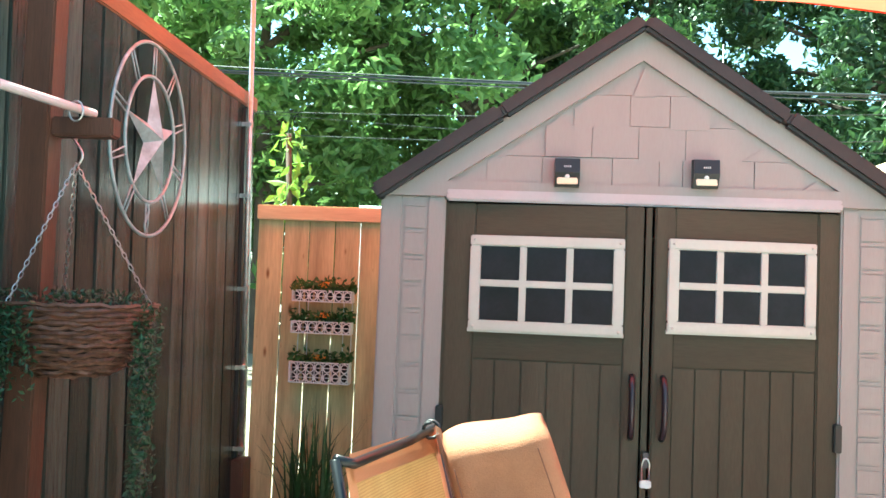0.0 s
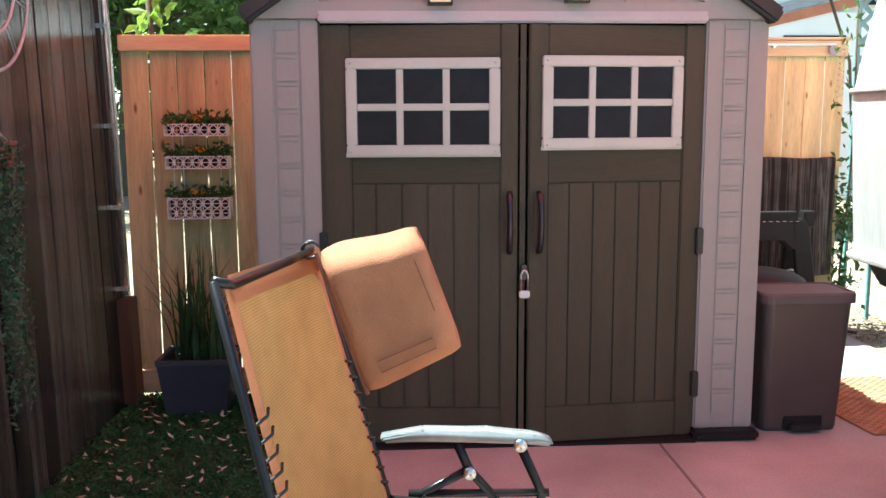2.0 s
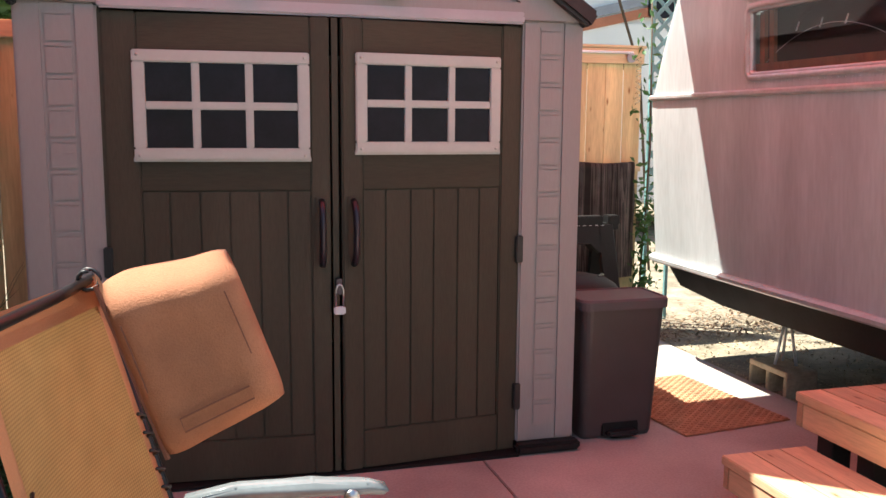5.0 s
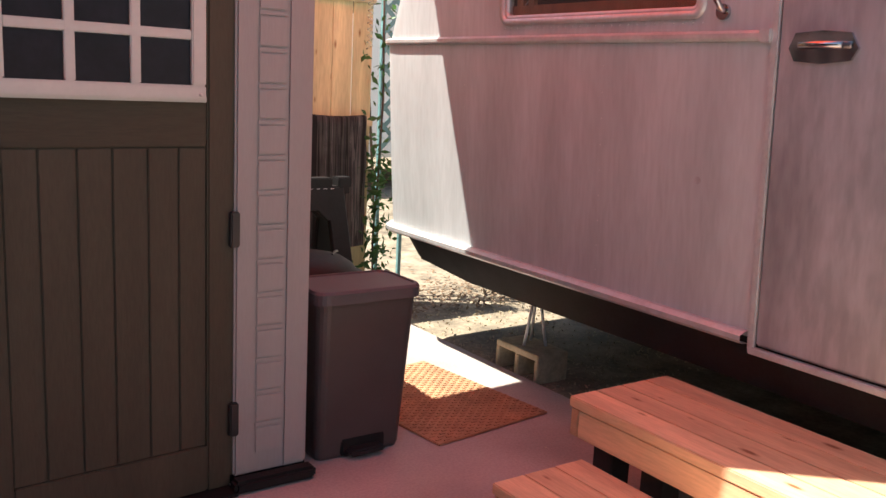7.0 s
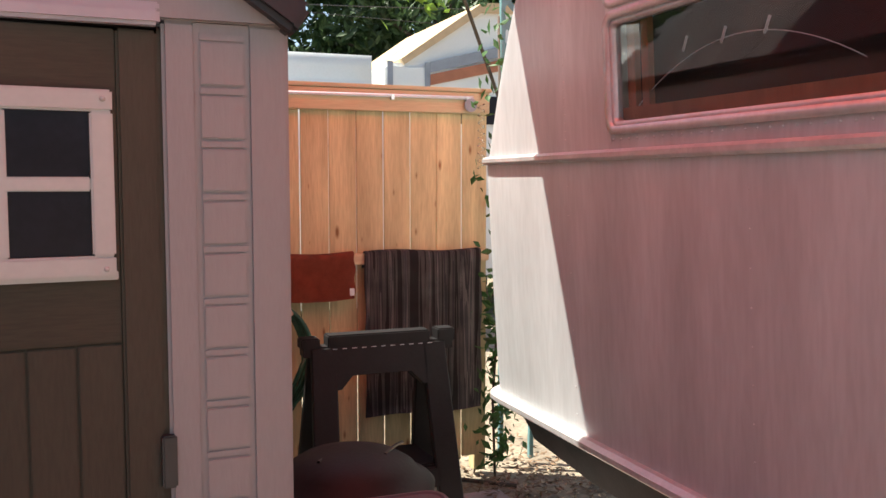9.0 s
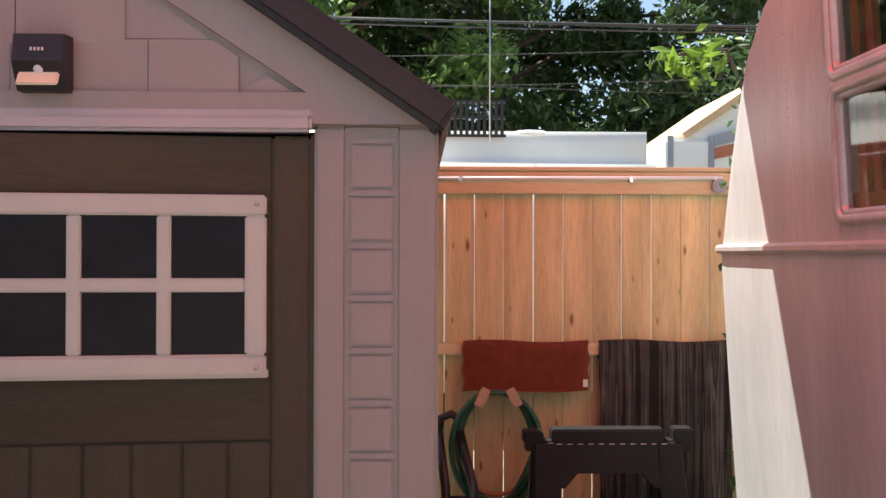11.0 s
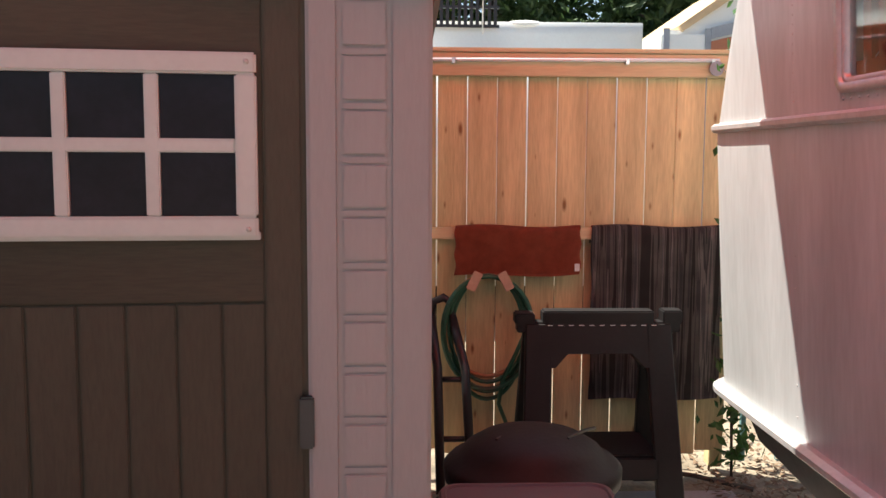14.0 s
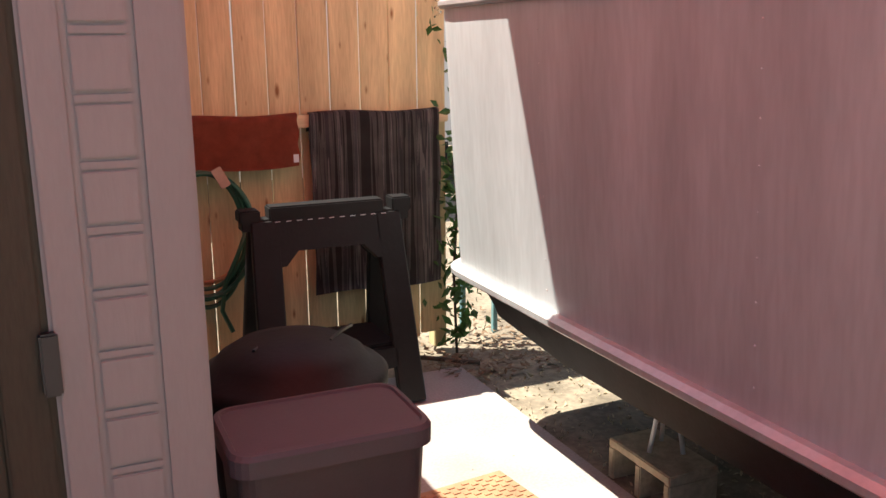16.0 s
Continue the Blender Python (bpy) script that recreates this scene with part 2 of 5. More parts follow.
def striped_rug():
    m = mat("striped_rug", (0.145, 0.15, 0.145), 0.95, vary=0.3, scale=8, fine=300, bump=0.7)
    n, l = m.node_tree.nodes, m.node_tree.links
    b = n["Principled BSDF"]
    src = b.inputs["Base Color"].links[0].from_socket
    tc = n.new("ShaderNodeTexCoord")
    mp = n.new("ShaderNodeMapping")
    mp.inputs["Scale"].default_value = (1, 0.0, 0.02)
    l.new(tc.outputs["Object"], mp.inputs[0])
    no = n.new("ShaderNodeTexNoise")
    no.inputs["Scale"].default_value = 38
    no.inputs["Detail"].default_value = 2
    l.new(mp.outputs[0], no.inputs[0])
    r = n.new("ShaderNodeValToRGB")
    r.color_ramp.interpolation = 'CONSTANT'
    e = r.color_ramp.elements
    e[0].color = (0.30, 0.28, 0.27, 1)
    e[1].position, e[1].color = 0.45, (1.0, 0.95, 0.9, 1)
    e.new(0.52).color = (0.55, 0.52, 0.55, 1)
    e.new(0.58).color = (1.7, 1.6, 1.55, 1)
    e.new(0.63).color = (0.8, 0.8, 0.85, 1)
    l.new(no.outputs["Fac"], r.inputs[0])
    mx = n.new("ShaderNodeMix")
    mx.data_type, mx.blend_type = 'RGBA', 'MULTIPLY'
    mx.inputs["Factor"].default_value = 1
    l.new(src, mx.inputs["A"])
    l.new(r.outputs[0], mx.inputs["B"])
    l.new(mx.outputs["Result"], b.inputs["Base Color"])
    return m


def woven_mat():
    m = mat("woven_mat", (0.44, 0.24, 0.13), 0.9, vary=0.25, scale=9, fine=200, bump=0.5)
    return m


def add_weave(m, pitch):
    """Darken the gaps between crossing threads."""
    n, l = m.node_tree.nodes, m.node_tree.links
    b = n["Principled BSDF"]
    src = b.inputs["Base Color"].links[0].from_socket
    tc = n.new("ShaderNodeTexCoord")
    for axis in ('Y', 'Z'):
        wv = n.new("ShaderNodeTexWave")
        wv.bands_direction = axis
        wv.inputs["Scale"].default_value = 0.314 / pitch
        wv.inputs["Distortion"].default_value = 0.4
        l.new(tc.outputs["Object"], wv.inputs[0])
        rp = n.new("ShaderNodeValToRGB")
        rp.color_ramp.elements[0].color = (0.58, 0.52, 0.48, 1)
        rp.color_ramp.elements[1].position = 0.55
        l.new(wv.outputs["Fac"], rp.inputs[0])
        mx = n.new("ShaderNodeMix")
        mx.data_type, mx.blend_type = 'RGBA', 'MULTIPLY'
        mx.inputs["Factor"].default_value = 1
        l.new(src, mx.inputs["A"])
        l.new(rp.outputs[0], mx.inputs["B"])
        src = mx.outputs["Result"]
    l.new(src, b.inputs["Base Color"])


add_weave(sling, 0.006)
rug_mat, doormat_mat = striped_rug(), woven_mat()


# ---- mesh helpers ----
def box(bm, x0, x1, y0, y1, z0, z1, bevel=0.0, m=None):
    vs = bmesh.ops.create_cube(bm, size=1.0)["verts"]
    for v in vs:
        v.co = Vector(((x0 + x1) / 2 + v.co.x * (x1 - x0), (y0 + y1) / 2 + v.co.y * (y1 - y0), (z0 + z1) / 2 + v.co.z * (z1 - z0)))
    if bevel:
        es = list({e for v in vs for e in v.link_edges})
        r = bmesh.ops.bevel(bm, geom=es, offset=bevel, segments=2, affect='EDGES')
        vs = list({v for v in r["verts"]} | {v for v in vs if v.is_valid})
    if m is not None:
        bmesh.ops.transform(bm, matrix=m, verts=[v for v in vs if v.is_valid])
    return vs


def tube(bm, pts, r, seg=8, close=False, r1=None):
    """A round bar along a line of points."""
    pts = [Vector(p) for p in pts]
    n = len(pts)
    rings = []
    up = None
    for i, p in enumerate(pts):
        a = pts[(i - 1) % n] if close or i else p
        c = pts[(i + 1) % n] if close or i < n - 1 else p
        d = (c - a).normalized()
        if up is None:
            up = d.orthogonal().normalized()
        up = (up - d * up.dot(d))
        up = up.normalized() if up.length > 1e-6 else d.orthogonal().normalized()
        s = d.cross(up)
        rad = r if r1 is None else r + (r1 - r) * i / max(1, n - 1)
        rings.append([bm.verts.new(p + (up * math.cos(2 * math.pi * k / seg) + s * math.sin(2 * math.pi * k / seg)) * rad) for k in range(seg)])
    for i in range(n if close else n - 1):
        a, b = rings[i], rings[(i + 1) % n]
        for k in range(seg):
            bm.faces.new((a[k], a[(k + 1) % seg], b[(k + 1) % seg], b[k]))
    if not close:
        bm.faces.new(rings[0][::-1])
        bm.faces.new(rings[-1])


def prism(bm, outline, a0, a1, axis):
    """A flat outline of (u, v) pushed along an axis: x uses (y, z), y uses (x, z), z uses (x, y)."""
    def at(u, v, a):
        return {"x": (a, u, v), "y": (u, a, v), "z": (u, v, a)}[axis]
    f = [bm.verts.new(at(u, v, a0)) for u, v in outline]
    g = [bm.verts.new(at(u, v, a1)) for u, v in outline]
    n = len(outline)
    bm.faces.new(f)
    bm.faces.new(g[::-1])
    for i in range(n):
        bm.faces.new((f[i], g[i], g[(i + 1) % n], f[(i + 1) % n]))


def lathe(bm, profile, centre, seg=32):
    cx, cy = centre
    rings = [[bm.verts.new((cx + r * math.cos(2 * math.pi * k / seg), cy + r * math.sin(2 * math.pi * k / seg), z)) for k in range(seg)] for r, z in profile]
    for a, b in zip(rings, rings[1:]):
        for k in range(seg):
            bm.faces.new((a[k], a[(k + 1) % seg], b[(k + 1) % seg], b[k]))
    bm.faces.new(rings[0][::-1])
    bm.faces.new(rings[-1])


def mesh_of(name, bm, material, smooth=False):
    bmesh.ops.recalc_face_normals(bm, faces=bm.faces)
    me = bpy.data.meshes.new(name)
    bm.to_mesh(me)
    bm.free()
    me.materials.append(material)
    if smooth:
        for p in me.polygons:
            p.use_smooth = True
    return me


def part(name, bm, material, parent=None, label="", smooth=False):
    ob = new(name, mesh_of(name, bm, material, smooth))
    ob.parent = parent
    if label:
        tagged(ob, label)
    return ob


def thing(name, label, category, group="", kind=""):
    return tagged(new(name), label, category, group, kind)


def boxpart(name, parent, material, *b, bevel=0.0, label=""):
    bm = bmesh.new()
    box(bm, *b, bevel=bevel)
    return part(name, bm, material, parent, label)


def tubepart(name, parent, material, pts, r, seg=8, close=False, label="", r1=None):
    bm = bmesh.new()
    tube(bm, pts, r, seg, close, r1)
    return part(name, bm, material, parent, label, smooth=True)


def structure(name, bm, material, label, category):
    return tagged(part(name, bm, material), label, category, kind="structure")


def piece(name, me, parent, m):
    ob = new(name, me)
    ob.parent = parent
    ob.matrix_basis = m
    return ob


def leaf_cloud(name, material, places, size, parent=None, seed=1, flat=0.0, kind=""):
    """Many small leaves, each a bent pair of quads, round the given places."""
    rng = np.random.RandomState(seed)
    n = len(places)
    places = np.asarray(places, float)
    a = rng.normal(size=(n, 3))
    a[:, 2] *= 1 - flat
    a /= np.linalg.norm(a, axis=1)[:, None]
    up = rng.normal(size=(n, 3)) * (1 - flat) + np.array([0.0, 0.0, 2.0 * flat])
    b = np.cross(a, up)
    b /= np.linalg.norm(b, axis=1)[:, None]
    c = np.cross(a, b)
    s = (size * rng.uniform(0.6, 1.3, n))[:, None]
    v = np.stack([places - a * s, places + b * s * 0.42 + c * s * 0.12, places + a * s, places - b * s * 0.42 + c * s * 0.12], 1).reshape(-1, 3)
    i = np.arange(n) * 4
    f = np.stack([i, i + 1, i + 2, i + 3], 1)
    me = bpy.data.meshes.new(name)
    me.from_pydata(v.tolist(), [], f.tolist())
    me.materials.append(material)
    ob = new(name, me)
    ob.parent = parent
    if kind:
        ob["kind"] = kind
    return ob


# ---- ground ----
bm = bmesh.new()
prism(bm, [(-400, -400), (400, -400), (400, 400), (-400, 400)], -0.3, -0.035, "z")
ground = structure("ground", bm, dirt, "bare sandy dirt with litter", "ground")
patio = thing("patio", "poured concrete patio slab with a pinkish cast", "patio", kind="structure")
for x0, x1, y0, y1 in ((0.02, 1.50, -9, 2.0), (1.506, 3.38, -9, 1.92)):
    boxpart("slab", patio, concrete, x0, x1, y0, y1, -0.06, 0.0, bevel=0.004)
bm = bmesh.new()
box(bm, -1.10, 0.015, -9, 0.88, -0.06, -0.015)
lawn = structure("lawn", bm, turf_base, "dark green artificial turf strewn with pale fallen leaves", "lawn")

# ---- shed ----
shed = thing("shed", "beige resin garden shed with brown doors and dark gabled roof", "shed")
PEAK, EAVE, MIDX = 2.63, 1.885, 0.83
boxpart("base", shed, black_rough, -0.30, 1.97, 0.03, 2.05, -0.0, 0.045, bevel=0.01, label="black plastic floor edge")
boxpart("side_wall", shed, resin, 1.89, 1.947, 0.03, 2.03, 0.045, EAVE)
boxpart("side_wall", shed, resin, -0.288, -0.23, 0.03, 2.03, 0.045, EAVE)
boxpart("back_wall", shed, resin, -0.288, 1.947, 2.035, 2.08, 0.045, EAVE)
# corner panels, each with a column of raised tiles
for x0, x1, t0, t1, pitch, top in ((1.675, 1.95, 1.754, 1.85, 0.1165, 1.865), (-0.29, -0.004, -0.185, -0.092, 0.1165, 1.86)):
    bm = bmesh.new()
    box(bm, x0, t0 - 0.006, -0.012, 0.028, 0.045, EAVE, bevel=0.008)
    box(bm, t1 + 0.006, x1, -0.012, 0.028, 0.045, EAVE, bevel=0.008)
    box(bm, t0 - 0.012, t1 + 0.012, -0.0045, 0.026, 0.047, EAVE - 0.002)
    panel = part("corner_panel", bm, resin, shed)
    bm = bmesh.new()
    box(bm, t0, t1, -0.0105, -0.004, 0, pitch - 0.022, bevel=0.003)
    box(bm, t0, t1, -0.0085, -0.004, pitch - 0.019, pitch - 0.005, bevel=0.001)
    tile = mesh_of("tile", bm, resin)
    for k in range(15):
        piece("tile", tile, panel, Matrix.Translation((0, 0, top - (k + 1) * pitch)))
# gable with staggered shakes under a raised border
bm = bmesh.new()
prism(bm, [(-0.285, EAVE), (1.945, EAVE), (1.945, EAVE + 0.03), (MIDX, PEAK + 0.03), (-0.285, EAVE + 0.03)], -0.004, 0.03, "y")
gable = part("gable", bm, resin, shed)
bm = bmesh.new()
for sx in (-1, 1):
    prism(bm, [(MIDX, PEAK), (MIDX, PEAK - 0.13), (MIDX + sx * 0.83, 1.955), (MIDX + sx * 1.005, 1.955)][:: sx], -0.026, -0.004, "y")
prism(bm, [(-0.27, EAVE + 0.002), (1.93, EAVE + 0.002), (MIDX + 1.005, 1.956), (MIDX - 1.005, 1.956)], -0.0255, -0.0045, "y")
part("gable_border", bm, resin, gable)


def inside_gable(x, z):
    return z < PEAK - 0.145 - abs(x - MIDX) * (PEAK - 0.13 - 1.955) / 0.83


rng = random.Random(4)
for row, z in enumerate((1.957, 2.075, 2.215, 2.35)):
    hgt = (0.116, 0.138, 0.133, 0.13)[row]
    x = 0.0 + 0.05 * (row % 2)
    while x < 1.66:
        w = rng.choice((0.10, 0.17, 0.20, 0.24))
        drop = rng.choice((0.0, 0.006, 0.012))
        a, b = x + 0.0016, x + w - 0.0016
        reach = 0.83 * (PEAK - 0.148 - z) / (PEAK - 0.13 - 1.955)
        a2, b2 = max(a, MIDX - reach), min(b, MIDX + reach)
        if b2 - a2 > 0.03:
            top = z + hgt
            ta, tb = max(a2, MIDX - 0.83 * (PEAK - 0.148 - top) / 0.545), min(b2, MIDX + 0.83 * (PEAK - 0.148 - top) / 0.545)
            bm = bmesh.new()
            y = -0.009 - 0.006 * rng.random()
            if tb - ta > 0.01:
                prism(bm, [(a2, z - drop), (b2, z - drop), (b2, max(z, min(top, PEAK - 0.148 - abs(b2 - MIDX) * 0.6566))), (tb, top), (ta, top), (a2, max(z, min(top, PEAK - 0.148 - abs(a2 - MIDX) * 0.6566)))], y, -0.004, "y")
            else:
                prism(bm, [(a2, z - drop), (b2, z - drop), ((a2 + b2) / 2, PEAK - 0.148 - abs((a2 + b2) / 2 - MIDX) * 0.6566)], y, -0.004, "y")
            part("shake", bm, resin, gable)
        x += w
bm = bmesh.new()
box(bm, 0.0, 1.672, -0.04, 0.0, 1.868, 1.905, bevel=0.008)
box(bm, 0.0, 1.672, -0.03, 0.0, 1.9, 1.918, bevel=0.004)
part("lintel", bm, lintel_paint, shed, "pale lilac plastic lintel")
# roof: two slopes of overlapping shingle courses with a dark rounded verge
for sx in (-1, 1):
    ang = math.atan2(0.768, 1.13)
    roof = new("roof")
    roof.parent = shed
    m = Matrix.Translation((MIDX, 0, 2.65)) @ Matrix.Rotation(sx * ang, 4, 'Y') @ Matrix.Diagonal((sx, 1, 1, 1))
    bm = bmesh.new()
    box(bm, -0.005, 1.355, -0.055, 2.16, 0.0, 0.03)
    bmesh.ops.transform(bm, matrix=m, verts=bm.verts)
    deck = part("roof", bm, roof_trim, shed, "dark brown resin roof slope")
    bpy.data.objects.remove(roof)
    for a, b in ((0.0, 0.72), (0.722, 1.372)):
        bm = bmesh.new()
        box(bm, a, b, -0.085, -0.024, -0.022, 0.045 + (0.006 if a else 0), bevel=0.014)
        bmesh.ops.transform(bm, matrix=m, verts=bm.verts)
        part("verge_trim", bm, roof_trim, deck)
    bm = bmesh.new()
    box(bm, 1.335, 1.372, -0.06, 2.16, -0.024, 0.03, bevel=0.01)
    bmesh.ops.transform(bm, matrix=m, verts=bm.verts)
    part("eave_trim", bm, roof_trim, deck)
    bm = bmesh.new()
    box(bm, 0, 0.16, 0, 0.208, 0.0, 0.014, bevel=0.003, m=Matrix.Rotation(radians(2), 4, 'Y'))
    sh = mesh_of("shingle", bm, shingle_mat)
    for r in range(9):
        for c in range(10):
            off = 0.1 if r % 2 else 0.0
            y = -0.028 + c * 0.212 + off
            if y + 0.2 < 2.2:
                ob = piece("shingle", sh, deck, m @ Matrix.Translation((r * 0.149, y, 0.03 + 0.006)))


# doors
def shed_door(x0, x1, hinge_left, seams, win, handle_x):
    d = new("door")
    d.parent = shed
    z0, z1 = 0.014, 1.862
    in0, in1 = (x0 + 0.125, x1 - 0.075) if hinge_left else (x0 + 0.085, x1 - 0.085)
    bm = bmesh.new()
    box(bm, x0, in0, -0.004, 0.026, z0, z1, bevel=0.006)
    box(bm, in1, x1, -0.004, 0.026, z0, z1, bevel=0.006)
    box(bm, in0, in1, -0.003, 0.025, z0 + 0.002, 0.18, bevel=0.004)
    box(bm, in0, in1, 0.012, 0.02, 0.17, 1.2)
    leaf = part("door", bm, resin_door, shed, "brown wood-grained resin door leaf, closed")
    bpy.data.objects.remove(d)
    bm = bmesh.new()
    box(bm, in0 + 0.001, in1 - 0.001, 0.0025, 0.02, 1.19, z1 - 0.002, bevel=0.003)
    part("upper_panel", bm, resin_grain, leaf)
    xs = [in0] + seams + [in1]
    for a, b in zip(xs, xs[1:]):
        bm = bmesh.new()
        box(bm, a + 0.0025, b - 0.0025, 0.004, 0.014, 0.181, 1.187, bevel=0.003)
        part("plank", bm, resin_door, leaf)
    # window: frame, bars and six panes
    a, b, c, e = win
    bw, mw = 0.046, 0.030
    bm = bmesh.new()
    box(bm, a, b, -0.022, 0.004, c, c + bw, bevel=0.005)
    box(bm, a, b, -0.022, 0.004, e - bw, e, bevel=0.005)
    box(bm, a, a + bw, -0.0215, 0.004, c + bw, e - bw, bevel=0.004)
    box(bm, b - bw, b, -0.0215, 0.004, c + bw, e - bw, bevel=0.004)
    box(bm, a - 0.004, b + 0.004, -0.014, 0.003, c - 0.006, c + 0.012, bevel=0.002)
    pw, ph = (b - a - 2 * bw - 2 * mw) / 3, (e - c - 2 * bw - mw) / 2
    for k in (1, 2):
        x = a + bw + k * pw + (k - 1) * mw
        box(bm, x, x + mw, -0.017, 0.004, c + bw, e - bw, bevel=0.003)
    box(bm, a + bw, b - bw, -0.0165, 0.004, c + bw + ph, c + bw + ph + mw, bevel=0.003)
    part("window_frame", bm, white_trim, leaf, "off-white window frame with glazing bars")
    for i in range(3):
        for j in range(2):
            x, z = a + bw + i * (pw + mw), c + bw + j * (ph + mw)
            boxpart("pane", leaf, tinted, x + 0.001, x + pw - 0.001, -0.006, -0.001, z + 0.001, z + ph - 0.001, label="dark tinted pane")
    for cx, cz in ((a + 0.02, c + 0.018), (b - 0.02, c + 0.018), (a + 0.02, e - 0.02), (b - 0.02, e - 0.02)):
        tubepart("screw", leaf, white_trim, [(cx, -0.026, cz), (cx, -0.02, cz)], 0.006, 8)
    # pull handle on a raised plate
    bm = bmesh.new()
    box(bm, handle_x - 0.028, handle_x + 0.028, -0.010, 0.0, 0.87, 1.165, bevel=0.004)
    part("handle_plate", bm, resin_door, leaf)
    tubepart("handle", leaf, bronze, [(handle_x, -0.008, 1.145), (handle_x, -0.03, 1.135), (handle_x, -0.048, 1.10), (handle_x, -0.056, 1.02),
                                     (handle_x, -0.048, 0.935), (handle_x, -0.03, 0.90), (handle_x, -0.008, 0.89)], 0.0135, 10, label="dark arched pull handle")
    hx = x0 - 0.004 if hinge_left else x1 + 0.004
    for z in (0.86, 0.20) if not hinge_left else (0.86,):
        boxpart("hinge", leaf, black_plastic, hx - 0.016, hx + 0.016, -0.026, -0.002, z, z + 0.118, bevel=0.004, label="black hinge cover")
    # the leaves bulge towards the yard where they meet
    hinge = Matrix.Translation((x0 if hinge_left else x1, 0, 0))
    leaf.matrix_basis = hinge @ Matrix.Rotation(radians(-4.4 if hinge_left else 5.0), 4, 'Z') @ hinge.inverted()
    return leaf


shed_door(0.006, 0.848, True, [0.232, 0.345, 0.457, 0.570, 0.680], (0.113, 0.771, 1.309, 1.722), 0.814)
shed_door(0.890, 1.667, False, [1.072, 1.180, 1.282, 1.390, 1.488], (0.945, 1.571, 1.335, 1.73), 0.935)
boxpart("astragal", shed, resin_door, 0.856, 0.880, -0.060, -0.040, 0.016, 1.860)
boxpart("jamb", shed, resin_door, 1.6665, 1.6755, 0.002, 0.03, 0.05, 1.866)
boxpart("jamb", shed, resin_door, -0.0045, 0.0065, 0.002, 0.03, 0.05, 1.866)
boxpart("threshold", shed, black_rough, 0.0, 1.67, -0.075, 0.03, 0.0, 0.012, bevel=0.003)
bm = bmesh.new()
box(bm, 1.66, 1.965, -0.075, -0.012, 0.004, 0.05, bevel=0.012)
part("foot_trim", bm, black_rough, shed)
bm = bmesh.new()
box(bm, -0.28, 1.90, 0.03, 2.03, 1.87, 1.876)
part("loft_board", bm, inside_dark, shed)

padlock = thing("padlock", "small brass-bodied padlock with a long steel shackle on the shed doors", "padlock")
boxpart("body", padlock, white_metal, 0.850, 0.897, -0.045, -0.022, 0.690, 0.722, bevel=0.005)
tubepart("shackle", padlock, steel, [(0.858, -0.033, 0.72), (0.858, -0.033, 0.79), (0.865, -0.033, 0.807), (0.8735, -0.033, 0.812), (0.882, -0.033, 0.807), (0.889, -0.033, 0.79), (0.889, -0.033, 0.72)], 0.0045)
boxpart("hasp", padlock, bronze, 0.862, 0.886, -0.03, 0.0, 0.77, 0.835, bevel=0.003)
padlock.matrix_basis = Matrix.Translation((0, -0.066, 0))

# solar lamps on the gable
solar = thing("solar_lamp", "black solar wall lamp with a pale lens", "lamp", "lamps on the gable")
bm = bmesh.new()
prism(bm, [(-0.022, 0.0), (-0.055, 0.0), (-0.085, 0.058), (-0.075, 0.118), (-0.022, 0.122)], -0.053, 0.053, "x")
part("housing", bm, black_plastic, solar)
mm = Matrix.Translation((0, -0.0725, 0.03)) @ Matrix.Rotation(math.atan2(-0.030, 0.058), 4, 'X')
bm = bmesh.new()
box(bm, -0.044, 0.044, -0.004, 0.003, -0.026, 0.026, bevel=0.003, m=mm)
part("lens", bm, lamp_lens, solar, "pale yellow ribbed lens")
bm = bmesh.new()
bmesh.ops.create_uvsphere(bm, u_segments=12, v_segments=8, radius=0.013)
bmesh.ops.transform(bm, matrix=mm @ Matrix.Translation((0, -0.004, 0.014)), verts=bm.verts)
part("sensor", bm, white_metal, solar, smooth=True)
bm = bmesh.new()
for k in range(4):
    box(bm, -0.014 + k * 0.008, -0.010 + k * 0.008, -0.0855, -0.083, 0.080, 0.087)
part("mark", bm, white_metal, solar)
solar.matrix_basis = Matrix.Translation((0.515, 0, 1.94))
copy_thing(solar, Matrix.Translation((1.098, 0, 1.95)))


# ---- fences ----
def plank_mesh(w, z0, z1, t, material):
    bm = bmesh.new()
    box(bm, 0, w, 0, t, z0, z1, bevel=0.003)
    return mesh_of("plank", bm, material)


fence_back = thing("fence_back", "new cedar board fence, knotty and honey coloured", "fence", kind="structure")
rng = random.Random(2)
pm = [plank_mesh(0.1362, 0.10, 1.93, 0.012, cedar), plank_mesh(0.1360, 0.08, 1.93, 0.012, cedar)]
for k in range(11):
    x = 1.89 + k * 0.1405
    piece("plank", pm[k % 2], fence_back, Matrix.Translation((x, 2.20 + rng.uniform(0, 0.003), rng.uniform(-0.01, 0.01))) @ Matrix.Rotation(radians(rng.uniform(-0.09, 0.09)), 4, 'Y'))
boxpart("top_rail", fence_back, cedar_rail, 1.80, 3.43, 2.160, 2.197, 1.885, 1.99, bevel=0.004)
boxpart("cap", fence_back, cedar_rail, 1.80, 3.44, 2.15, 2.24, 1.992, 2.012, bevel=0.004)
boxpart("middle_rail", fence_back, cedar_rail, 1.80, 3.43, 2.160, 2.197, 1.13, 1.185, bevel=0.004)
boxpart("post", fence_back, cedar, 3.375, 3.44, 2.222, 2.30, 0.0, 1.97, bevel=0.004)
fence_side = thing("fence_side", "short cedar board fence beside the shed, lit honey brown", "fence", kind="structure")
